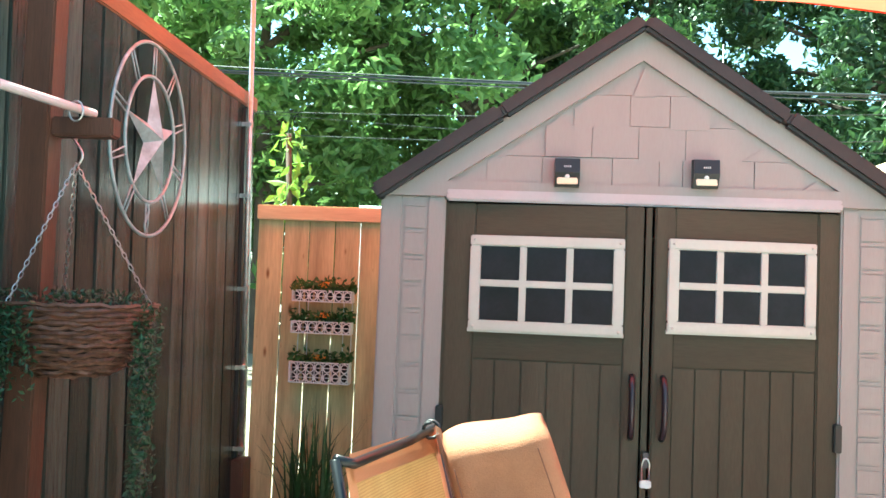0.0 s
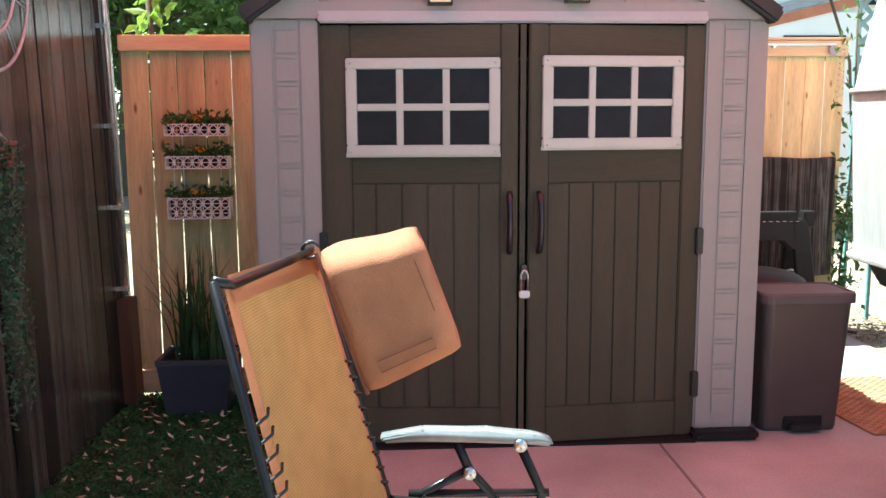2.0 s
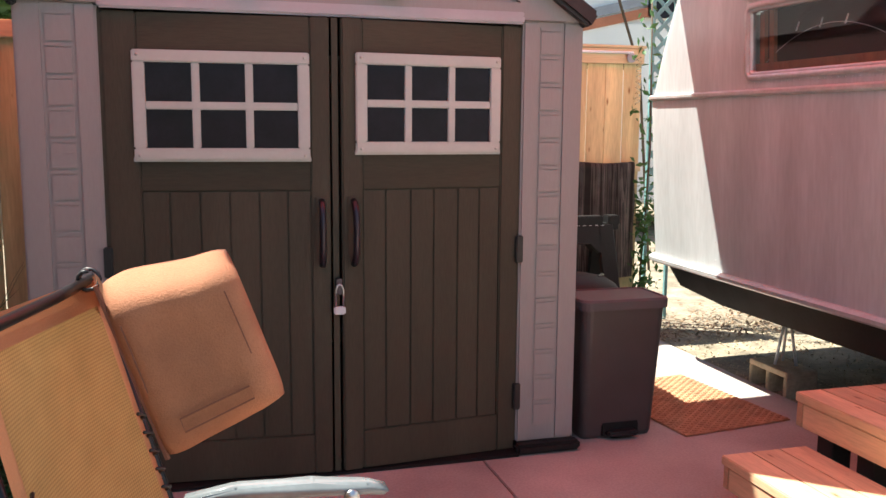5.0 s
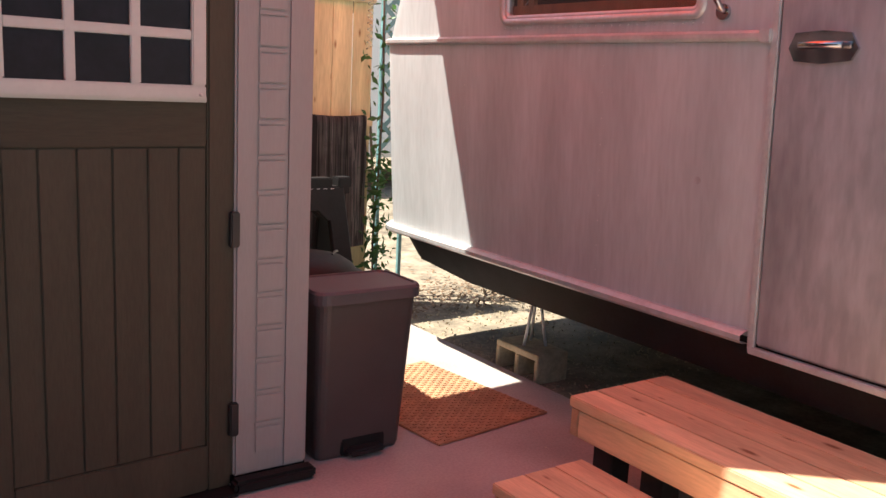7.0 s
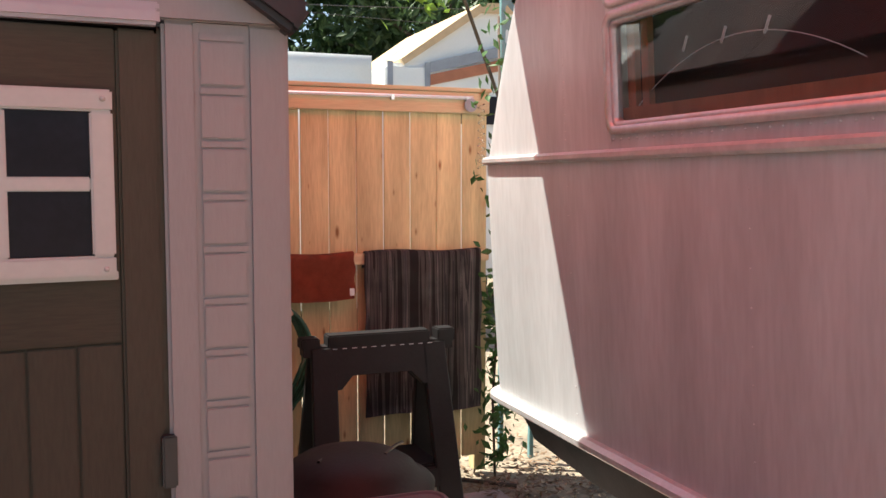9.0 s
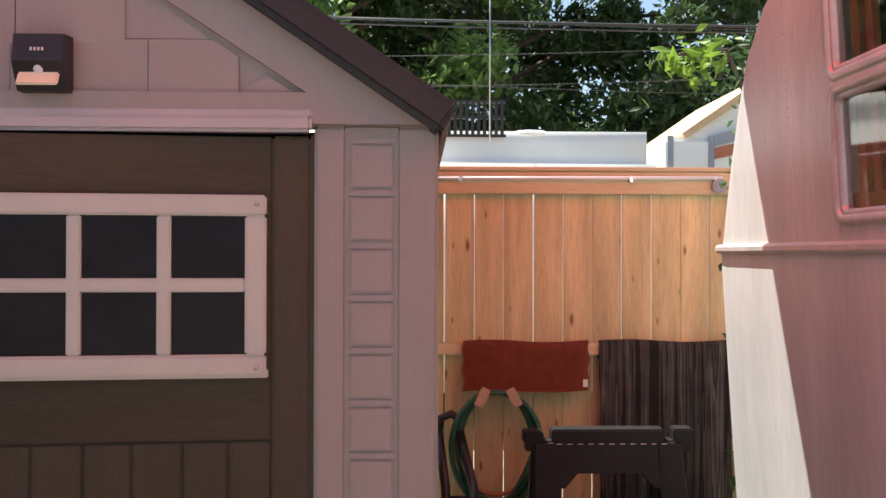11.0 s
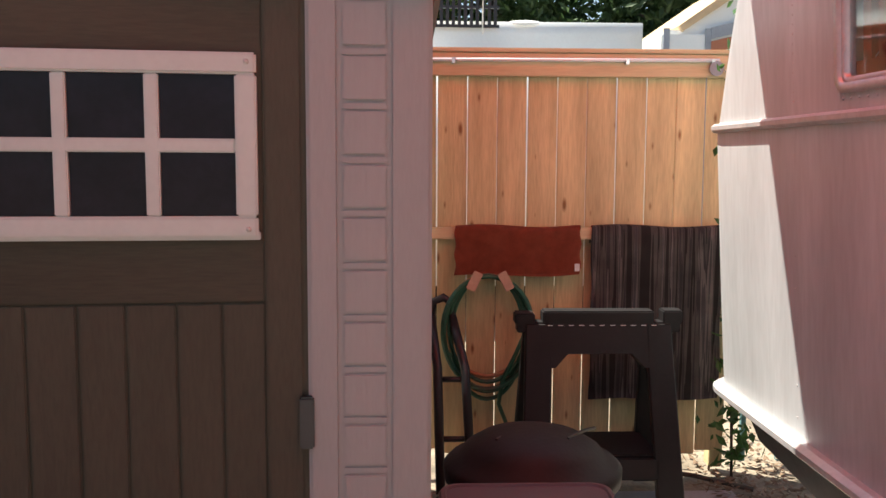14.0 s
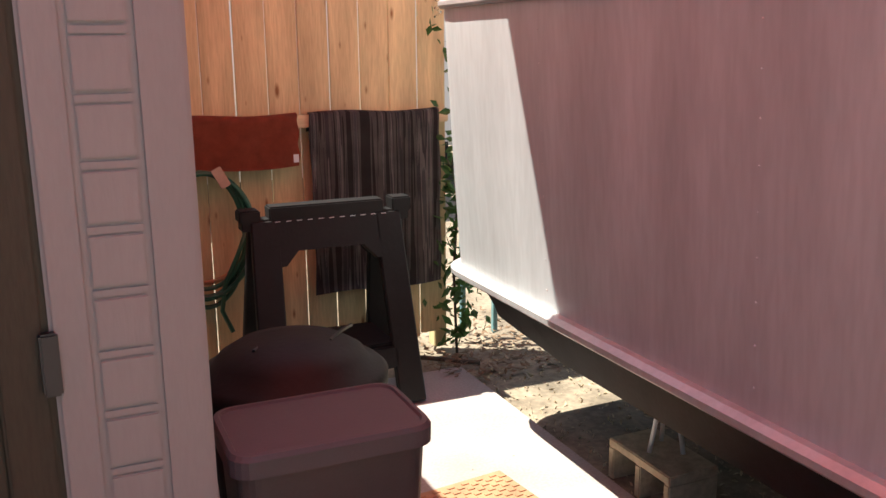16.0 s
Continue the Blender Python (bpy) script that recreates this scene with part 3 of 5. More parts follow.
pm = [plank_mesh(0.1365, 0.06, 1.86, 0.012, cedar), plank_mesh(0.1350, 0.06, 1.86, 0.012, cedar)]
for k in range(6):
    piece("plank", pm[k % 2], fence_side, Matrix.Translation((-1.10 + k * 0.1425, 0.90, rng.uniform(-0.004, 0.004))) @ Matrix.Rotation(radians(rng.uniform(-0.2, 0.2)), 4, 'Y'))
boxpart("top_rail", fence_side, cedar_rail, -1.10, -0.292, 0.862, 0.898, 1.825, 1.905, bevel=0.004)
boxpart("kickboard", fence_side, cedar_rail, -1.10, -0.292, 0.872, 0.898, 0.0, 0.13, bevel=0.004)

fence_dark = thing("fence_dark", "tall dark-stained board fence, weathered and streaked", "fence", kind="structure")
pm = [plank_mesh(w, -0.03, 2.42, 0.02, dark_board) for w in (0.137, 0.133, 0.135)]
for k in range(46):
    y = 0.90 - k * 0.1405
    piece("plank", pm[k % 3], fence_dark, Matrix.Translation((-1.12 - rng.uniform(0, 0.006), y, 0)) @ Matrix.Rotation(radians(-90 + rng.uniform(-1.5, 1.5)), 4, 'Z'))
bm = bmesh.new()
box(bm, -1.165, -1.146, -5.6, 0.92, 0, 2.40)
part("backing", bm, dark_block, fence_dark)
boxpart("cap", fence_dark, brown_cap, -1.17, -1.095, -5.6, 0.93, 2.42, 2.50, bevel=0.006, label="reddish brown cap board")
LEAN = Matrix.Translation((-1.12, 0, 0)) @ Matrix.Rotation(radians(-1.2), 4, 'Y') @ Matrix.Translation((1.12, 0, 0))
fence_dark.matrix_basis = LEAN

# plain fences and walls that close the yard behind the camera
bm = bmesh.new()
box(bm, -1.2, 9, -9.2, -9.0, 0, 2.6)
structure("wall_south", bm, far_wall, "plain rendered wall closing the yard", "wall")

# galvanised pipe beside the dark fence
pipe = thing("conduit_pipe", "tall galvanised metal pipe clamped to the dark fence", "pipe")
tubepart("pipe", pipe, galvanised, [(-1.045, 0.70, 0.58), (-1.045, 0.70, 3.6)], 0.0135, 10)
boxpart("backing_strip", pipe, black_plastic, -1.095, -1.07, 0.70, 0.78, 0.56, 2.4)
for z in (0.60, 1.02, 1.43, 1.92, 2.30):
    bm = bmesh.new()
    box(bm, -1.098, -1.03, 0.682, 0.692, z, z + 0.022, bevel=0.003)
    tube(bm, [(-1.045, 0.70, z - 0.002), (-1.045, 0.70, z + 0.024)], 0.018, 10)
    part("clamp", bm, steel, pipe)
boxpart("foot", pipe, brown_post, -1.098, -1.02, 0.66, 0.80, 0.0, 0.555, bevel=0.006)
pipe.matrix_basis = Matrix.Translation((-0.020, 0, 0)) @ LEAN

# hanging wall planter with three trays
planter = thing("wall_planter", "white metal three-tier wall planter with pierced trays on the cedar fence", "planter")
for z0, z1 in ((1.387, 1.450), (1.219, 1.285), (0.957, 1.070)):
    bm = bmesh.new()
    x0, x1, y0, y1 = -0.866, -0.544, 0.775, 0.862
    for a, b in ((z0, z0 + 0.006), (z1 - 0.006, z1)):
        box(bm, x0, x1, y0, y0 + 0.004, a, b)
    for x in (x0, x1 - 0.006):
        box(bm, x, x + 0.006, y0, y0 + 0.004, z0 + 0.006, z1 - 0.006)
    rows = 1 if z1 - z0 < 0.08 else 2
    rh = (z1 - z0 - 0.012) / rows
    for r in range(rows):
        for k in range(7):
            cx, cz = x0 + 0.023 + 0.046 * k, z0 + 0.006 + rh * (r + 0.5)
            tube(bm, [(cx + 0.019 * math.cos(2 * math.pi * q / 12), y0 + 0.002, cz + rh * 0.45 * math.sin(2 * math.pi * q / 12)) for q in range(12)], 0.0032, 4, close=True)
            box(bm, cx - 0.019, cx + 0.019, y0, y0 + 0.004, cz - 0.002, cz + 0.002)
            box(bm, cx + 0.021, cx + 0.025, y0, y0 + 0.004, z0 + 0.006 + rh * r, z0 + 0.006 + rh * (r + 1))
    for x in (x0, x1 - 0.003):
        box(bm, x, x + 0.003, y0 + 0.004, y1, z0, z1)
    box(bm, x0, x1, y0 + 0.004, y1, z0, z0 + 0.003)
    tray = part("tray", bm, white_metal, planter)
    for k in range(6):
        bm = bmesh.new()
        lathe(bm, [(0.018, z0 + 0.004), (0.024, z1 - 0.004), (0.020, z1 - 0.006)], (x0 + 0.03 + k * 0.0525, 0.82), 10)
        part("nursery_pot", bm, black_rough, tray)
    rs = np.random.RandomState(int(z0 * 100))
    pts = np.stack([rs.uniform(x0 - 0.01, x1 + 0.01, 230), rs.uniform(0.77, 0.86, 230), z1 + np.abs(rs.normal(0.012, 0.026, 230))], 1)
    leaf_cloud("foliage", leaf_mid, pts, 0.021, tray, int(z0 * 10), kind="stuff")
    pts = np.stack([rs.uniform(x0 + 0.02, x1 - 0.1, 26), rs.uniform(0.765, 0.80, 26), z1 + rs.uniform(0.015, 0.045, 26)], 1)
    pts[:, 0] = -0.70 + rs.normal(0, 0.02, 26)
    leaf_cloud("blossom", flower, pts, 0.010, tray, 3, kind="stuff")
for x in (-0.845, -0.795, -0.60, -0.555):
    tubepart("rod", planter, white_metal, [(x, 0.868, 0.95), (x, 0.868, 1.45)], 0.003, 6)

# pot with spiky plant
pot = thing("plant_pot", "grey square plastic plant pot with a spiky plant on turf", "plant pot")
bm = bmesh.new()
b = [(-0.845, 0.49), (-0.55, 0.49), (-0.55, 0.72), (-0.845, 0.72)]
t = [(-0.875, 0.45), (-0.505, 0.45), (-0.505, 0.76), (-0.875, 0.76)]
ti = [(-0.86, 0.465), (-0.52, 0.465), (-0.52, 0.745), (-0.86, 0.745)]
r1 = [bm.verts.new((*p, -0.015)) for p in b]
r2 = [bm.verts.new((*p, 0.262)) for p in t]
r3 = [bm.verts.new((p[0] + (0.006 if p[0] > -0.7 else -0.006), p[1] + (0.006 if p[1] > 0.6 else -0.006), 0.264)) for p in t]
r4 = [bm.verts.new((p[0] + (0.006 if p[0] > -0.7 else -0.006), p[1] + (0.006 if p[1] > 0.6 else -0.006), 0.288)) for p in t]
r5 = [bm.verts.new((*p, 0.288)) for p in ti]
r6 = [bm.verts.new((*p, 0.25)) for p in ti]
for a, c in zip((r1, r2, r3, r4, r5), (r2, r3, r4, r5, r6)):
    for k in range(4):
        bm.faces.new((a[k], a[(k + 1) % 4], c[(k + 1) % 4], c[k]))
bm.faces.new(r1[::-1])
part("pot", bm, pot_grey, pot)
boxpart("soil", pot, soil, -0.858, -0.522, 0.467, 0.743, 0.235, 0.252)
bm = bmesh.new()
rng = random.Random(9)
for k in range(95):
    bx, by = rng.uniform(-0.80, -0.58), rng.uniform(0.52, 0.69)
    ang, lean, ln = rng.uniform(0, 6.28), abs(rng.gauss(0.1, 0.5)), rng.uniform(0.36, 0.72)
    w = rng.uniform(0.006, 0.011)
    dx, dy = math.cos(ang), math.sin(ang)
    prev = None
    for s in range(6):
        u = s / 5
        out = lean * ln * u ** 1.7
        p = Vector((max(bx + dx * out, -1.08), min(by + dy * out, 0.86), 0.25 + ln * u * (1 - 0.25 * lean * u)))
        side = Vector((-dy, dx, 0)) * w * (1 - u) ** 0.6
        q = (bm.verts.new(p - side), bm.verts.new(p + side))
        if prev:
            bm.faces.new((prev[0], prev[1], q[1], q[0]))
        prev = q
part("foliage", bm, leaf_dark, pot, "long narrow arching leaves")["kind"] = "stuff"

# turf blades and fallen leaves
rs = np.random.RandomState(5)
n = 40000
pts = np.stack([rs.uniform(-1.10, 0.02, n), rs.uniform(-2.2, 0.87, n), rs.uniform(-0.012, 0.012, n)], 1)
tagged(leaf_cloud("turf_blades", turf, pts, 0.010, None, 6), "dense short artificial grass blades", "grass", kind="stuff")
n = 190
pts = np.stack([rs.uniform(-1.08, 0.0, n), 0.86 - np.abs(rs.normal(0, 0.9, n)), rs.uniform(0.008, 0.02, n)], 1)
tagged(leaf_cloud("fallen_leaves", dry_leaf, pts, 0.024, None, 7, flat=0.75), "pale dry leaves scattered on the turf", "leaves", kind="stuff")

# ---- star, post, hanging basket ----
star = thing("wall_star", "weathered galvanised metal star in two rings on the dark fence", "wall decoration")
SC = Vector((-1.080, -0.64, 2.0))
for r in (0.345, 0.225):
    tubepart("ring", star, star_metal, [(SC.x, SC.y + r * math.cos(a), SC.z + r * 1.05 * math.sin(a)) for a in [2 * math.pi * k / 48 for k in range(48)]], 0.007, 6, close=True)
bm = bmesh.new()
for k in range(5):
    a = math.pi / 2 + 2 * math.pi * k / 5
    tip = bm.verts.new((SC.x, SC.y + 0.235 * math.cos(a), SC.z + 0.235 * math.sin(a)))
    l = bm.verts.new((SC.x, SC.y + 0.07 * math.cos(a + 0.628), SC.z + 0.07 * math.sin(a + 0.628)))
    r = bm.verts.new((SC.x, SC.y + 0.07 * math.cos(a - 0.628), SC.z + 0.07 * math.sin(a - 0.628)))
    c = bm.verts.new((SC.x + 0.05, SC.y, SC.z))
    bk = bm.verts.new((SC.x - 0.006, SC.y, SC.z))
    bm.faces.new((c, l, tip))
    bm.faces.new((c, tip, r))
    bm.faces.new((bk, tip, l))
    bm.faces.new((bk, r, tip))
part("star", bm, star_metal, star)
for k in range(10):
    a = math.pi / 2 + 2 * math.pi * k / 10
    for da in (-0.06, 0.06):
        tubepart("spoke", star, star_metal, [(SC.x, SC.y + 0.225 * math.cos(a + da), SC.z + 0.236 * math.sin(a + da)), (SC.x, SC.y + 0.335 * math.cos(a + da * 0.5), SC.z + 0.352 * math.sin(a + da * 0.5))], 0.0035, 5)
tubepart("hook", star, star_metal, [(SC.x, SC.y + 0.016 * math.sin(u * 6.3), SC.z - 0.24 - 0.11 * u) for u in [k / 10 for k in range(11)]], 0.005, 6)

post = thing("bracket_post", "reddish brown wooden post with a projecting bracket arm", "post")
boxpart("post", post, brown_post, -1.095, -1.01, -1.50, -1.42, 0.0, 2.9, bevel=0.006)
boxpart("arm", post, brown_post, -1.01, -0.83, -1.49, -1.435, 1.868, 1.923, bevel=0.005)
rod = thing("curtain_rod", "white painted metal rod resting on the bracket arm", "rod")
tubepart("rod", rod, white_metal, [(-0.90, -1.46, 1.937), (-1.03, -2.2, 1.937), (-1.06, -3.4, 1.937)], 0.0125, 10)
for y in (-1.55, -1.85, -2.2):
    x = -0.89 - (-1.46 - y) * 0.19
    tubepart("ring", rod, steel, [(x + 0.02 * math.cos(a), y, 1.927 + 0.028 * math.sin(a)) for a in [2 * math.pi * k / 14 for k in range(14)]], 0.003, 5, close=True)

basket = thing("hanging_basket", "brown wicker hanging basket with trailing succulents", "basket")
BC = (-0.945, -1.42)
bm = bmesh.new()
rng = random.Random(12)
for k in range(17):
    u = k / 16
    r = 0.225 * (0.45 + 0.55 * u ** 0.55)
    z = 1.205 + 0.195 * u
    tube(bm, [(BC[0] + (r + 0.006 * math.sin(9 * a + k * math.pi)) * math.cos(a), BC[1] + (r + 0.006 * math.sin(9 * a + k * math.pi)) * math.sin(a), z + rng.uniform(-0.004, 0.004)) for a in [2 * math.pi * q / 54 for q in range(54)]], 0.0068, 5, close=True)
part("weave", bm, wicker, basket)
bm = bmesh.new()
lathe(bm, [(0.09, 1.205), (0.16, 1.27), (0.205, 1.37), (0.15, 1.375)], BC, 24)
part("liner", bm, soil, basket)
hook = (BC[0] - 0.02, BC[1], 1.80)
tubepart("hook", basket, steel, [(hook[0] + 0.018 * math.sin(u * 6.28), hook[1], 1.79 + 0.13 * u) for u in [k / 10 for k in range(11)]], 0.004, 6)
for a in (0.1, 2.2, 4.3):
    p0, p1 = Vector(hook), Vector((BC[0] + 0.215 * math.cos(a), BC[1] + 0.215 * math.sin(a), 1.40))
    bm = bmesh.new()
    for k in range(24):
        q = p0.lerp(p1, (k + 0.5) / 24)
        d = (p1 - p0).normalized()
        s = d.orthogonal().normalized() if k % 2 else d.cross(d.orthogonal()).normalized()
        tube(bm, [q + d * 0.012 * math.cos(t) + s * 0.005 * math.sin(t) for t in [2 * math.pi * j / 8 for j in range(8)]], 0.0016, 4, close=True)
    part("chain", bm, steel, basket)
rs = np.random.RandomState(8)
strands = []
for k in range(92):
    a = rs.uniform(-0.35, 0.15) if k % 5 == 0 else rs.choice([rs.uniform(3.9, 4.75), rs.uniform(3.0, 4.0), rs.uniform(3.0, 4.0)])
    r = 0.2 + rs.uniform(0, 0.04)
    top = np.array([BC[0] + r * math.cos(a), BC[1] + r * math.sin(a), 1.40])
    ln = rs.uniform(0.3, 0.8) if a < 1 else rs.uniform(0.25, 1.05) if a < 4.1 else rs.uniform(0.06, 0.30)
    m = int(ln / 0.007)
    for j in range(m):
        strands.append(top + np.array([0.01 * math.sin(j * 0.11 + k), 0.01 * math.cos(j * 0.13 + k), -j * 0.007]) + rs.normal(0, 0.006, 3))
for k in range(500):
    a, r = rs.uniform(0, 6.28), 0.2 * math.sqrt(rs.uniform())
    strands.append([BC[0] + r * math.cos(a), BC[1] + r * math.sin(a), 1.39 + rs.uniform(0, 0.05)])
leaf_cloud("trailing_succulent", pearl_green, strands, 0.0095, basket, 3, kind="stuff")

# ---- reclining chair ----
chair = thing("lounge_chair", "tan mesh zero-gravity lounge chair with a draped brown head pillow", "chair")
NT, FT = Vector((0.018, -2.40, 1.191)), Vector((0.141, -1.95, 1.178))
NB, FB = Vector((0.135, -2.40, 0.625)), Vector((0.295, -1.95, 0.60))
NK, FK = Vector((0.60, -2.50, 0.59)), Vector((0.72, -2.06, 0.59))

REACH = Vector((0.295, -3.851, 1.445))


def further(p):
    return REACH + (p - REACH) * 1.06


NT, FT, NB, FB, NK, FK = [further(p) for p in (NT, FT, NB, FB, NK, FK)]


def sheet(bm, a, b, c, d, n=12, sag=0.0, lift=(0, 0, 0)):
    vs = []
    lift = Vector(lift)
    for i in range(n + 1):
        row = []
        for j in range(n + 1):
            u, v = i / n, j / n
            p = a.lerp(b, u).lerp(d.lerp(c, u), v)
            row.append(bm.verts.new(p + lift * sag * 16 * u * (1 - u) * v * (1 - v)))
        vs.append(row)
    for i in range(n):
        for j in range(n):
            bm.faces.new((vs[i][j], vs[i + 1][j], vs[i + 1][j + 1], vs[i][j + 1]))


w = (FT - NT).normalized()
bm = bmesh.new()
sheet(bm, NT + w * 0.05, FT - w * 0.035, FB - w * 0.03, NB + w * 0.05, 12, 0.02, (-1, 0, 0))
part("back_sling", bm, sling, chair, "tan woven mesh, glowing where the sun comes through", True)
for a, b in ((NT + w * 0.018, NB + w * 0.022), (FT - w * 0.035, FB - w * 0.03)):
    bm = bmesh.new()
    e = w * 0.034
    sheet(bm, a + e * 0, a + e, b + e, b, 4)
    part("sling_hem", bm, sling_edge, chair)
bm = bmesh.new()
sheet(bm, NT + w * 0.03 + Vector((0.004, 0, 0.006)), FT - w * 0.02 + Vector((0.004, 0, 0.006)), FT - w * 0.02 + Vector((0.018, 0, -0.045)), NT + w * 0.03 + Vector((0.018, 0, -0.045)), 6)
part("top_hem", bm, sling_edge, chair)
bm = bmesh.new()
sheet(bm, NB + w * 0.03, FB - w * 0.02, FK - w * 0.03, NK + w * 0.03, 12, 0.02, (0, 0, 1))
part("seat_sling", bm, pillow_cloth, chair, "rust brown seat fabric", True)
bm = bmesh.new()
sheet(bm, NK + w * 0.03, FK - w * 0.03, FK + Vector((0.33, -0.05, -0.16)), NK + Vector((0.33, -0.05, -0.16)), 8)
part("leg_sling", bm, sling, chair)
out = Vector((0.02, 0, 0))
for a, b in ((NT, NB), (FT, FB)):
    tubepart("back_rail", chair, tube_black, [a - out * 0.4, b - out * 0.2, b + Vector((0.02, 0, -0.2))], 0.0098, 10)
tubepart("top_bar", chair, tube_black, [NT - out * 0.4, NT + Vector((0.02, 0.03, -0.012)), NT.lerp(FT, 0.5) + Vector((0.03, 0, 0.004)), FT - out * 0.4], 0.0095, 10)
for a, b in ((NB, NK), (FB, FK)):
    tubepart("seat_rail", chair, tube_black, [a, b, b + Vector((0.35, -0.05, -0.17))], 0.0125, 10)
for a, b, s in ((NT, NB, 1), (FT, FB, -1)):
    for k in range(9):
        p = a.lerp(b, 0.46 + 0.06 * k)
        tubepart("lace", chair, black_plastic, [p - out * 0.6, p + w * s * 0.028 + Vector((0.012, 0, 0.02)), p + w * s * 0.05 + Vector((0.004, 0, 0.028))], 0.0035, 5)
for y, dz in ((-1.785, -0.060), (-2.44, -0.060)):
    bm = bmesh.new()
    x0 = 0.27 if y > -2 else 0.13
    prof = [(0.0, 0.755), (0.10, 0.772), (0.25, 0.765), (0.36, 0.752), (0.405, 0.735), (0.40, 0.720), (0.30, 0.732), (0.12, 0.742), (0.01, 0.738)]
    prism(bm, [(x0 + u * 1.06, z + dz) for u, z in prof], y - 0.021, y + 0.021, "y")
    bmesh.ops.bevel(bm, geom=list(bm.edges), offset=0.006, segments=2, affect='EDGES')
    arm = part("armrest", bm, arm_plastic, chair, "glossy grey plastic armrest", True)
    tubepart("arm_strut", chair, tube_black, [(x0 + 0.345, y, 0.665), (x0 + 0.40, y, 0.54), (x0 + 0.43, y, 0.02)], 0.012, 8)
    tubepart("arm_strut", chair, tube_black, [(x0 + 0.185, y, 0.685), (x0 + 0.22, y, 0.60), (x0 + 0.28, y, 0.53), (x0 + 0.36, y, 0.40)], 0.012, 8)
    tubepart("side_rail", chair, tube_black, [(x0 + 0.07, y, 0.542), (x0 + 0.42, y, 0.535)], 0.0105, 8)
    tubepart("leg", chair, tube_black, [(x0 + 0.22, y, 0.60), (x0 + 0.11, y, 0.545), (x0 - 0.22, y, 0.02)], 0.012, 8)
    tubepart("leg", chair, tube_black, [(x0 + 0.28, y, 0.53), (x0 + 0.42, y, 0.30), (x0 + 0.62, y, 0.02)], 0.012, 8)
    tubepart("foot_bar", chair, tube_black, [(x0 - 0.24, y, 0.013), (x0 + 0.64, y, 0.013)], 0.012, 8)
    for dx, z in ((0.345, 0.668), (0.22, 0.60)):
        tubepart("pivot_knob", chair, steel, [(x0 + dx, y - 0.03, z), (x0 + dx, y - 0.018, z)], 0.016, 12)
bm = bmesh.new()
tube(bm, [FT.lerp(NT, 0.18) + Vector((0.02 + 0.018 * math.cos(a), 0.004 * a, 0.01 + 0.018 * math.sin(a))) for a in [k * 0.6 for k in range(-8, 8)]], 0.004, 5)
part("pillow_cord", bm, black_plastic, chair, smooth=True)

pillow = thing("head_pillow", "terracotta cloth head pillow draped over the lounge chair", "pillow")
TL, TR = Vector((0.163, -2.19, 1.207)), Vector((0.350, -2.20, 1.250))
BR, BL = Vector((0.436, -2.21, 1.018)), Vector((0.258, -2.20, 0.930))
TL, TR, BR, BL = [further(p) for p in (TL, TR, BR, BL)]
bm = bmesh.new()
n = 18
front, back = [], []
for i in range(n + 1):
    fr, bk = [], []
    for j in range(n + 1):
        u, v = i / n, j / n
        cu = min(1.0, min(u, 1 - u) * 7) ** 0.5
        cv = min(1.0, min(v, 1 - v) * 7) ** 0.5
        uu = 0.5 + (u - 0.5) * (1 - 0.045 * (1 - cv))
        vv = 0.5 + (v - 0.5) * (1 - 0.045 * (1 - cu))
        p = TL.lerp(TR, uu).lerp(BL.lerp(BR, uu), vv)
        p.z += 0.0025 * math.sin(uu * 7) * (1 - vv) ** 2
        th = 0.008 + 0.022 * cu * cv + 0.004 * noise.noise(Vector((u * 4, v * 4, 0)))
        fold = 0.05 * max(0, 0.12 - v) / 0.12
        fr.append(bm.verts.new(p + Vector((0, -th + fold, 0))))
        bk.append(bm.verts.new(p + Vector((0.01, th + fold * 1.6, 0))))
    front.append(fr)
    back.append(bk)
for g, flip in ((front, 1), (back, -1)):
    for i in range(n):
        for j in range(n):
            bm.faces.new((g[i][j], g[i + 1][j], g[i + 1][j + 1], g[i][j + 1])[::flip])
rim = [(i, 0) for i in range(n)] + [(n, j) for j in range(n)] + [(i, n) for i in range(n, 0, -1)] + [(0, j) for j in range(n, 0, -1)]
for a, b in zip(rim, rim[1:] + rim[:1]):
    bm.faces.new((front[a[0]][a[1]], back[a[0]][a[1]], back[b[0]][b[1]], front[b[0]][b[1]]))
part("cushion", bm, pillow_cloth, pillow, smooth=True)


def on_pillow(u, v, d=-0.036):
    return TL.lerp(TR, u).lerp(BL.lerp(BR, u), v) + Vector((0, d, 0))


bm = bmesh.new()
for loop in ([(0.22, 0.80), (0.80, 0.80), (0.80, 0.88), (0.22, 0.88)],):
    tube(bm, [on_pillow(*p) for p in loop], 0.0016, 4, close=True)
tube(bm, [on_pillow(0.90, 0.2), on_pillow(0.91, 0.62)], 0.0015, 4)
tube(bm, [on_pillow(0.08, 0.22), on_pillow(0.075, 0.6)], 0.0015, 4)
part("stitching", bm, seam_thread, pillow)
bm = bmesh.new()
tube(bm, [on_pillow(0.0, k / 8, -0.005) for k in range(9)], 0.0045, 6)
part("piping", bm, seam_thread, pillow)
# strap and hidden wing that hang the pillow on the top bar
bm = bmesh.new()
sheet(bm, FT + Vector((0.0, -0.03, 0.014)), TL + Vector((0.004, 0.03, 0.006)), TL + Vector((0.02, 0.06, -0.05)), FT + Vector((0.012, -0.03, -0.05)), 4)
part("strap", bm, pillow_cloth, pillow)

# ---- bins behind the shed corner ----
step_bin = thing("pedal_bin", "brown plastic pedal bin standing beside the shed", "bin")


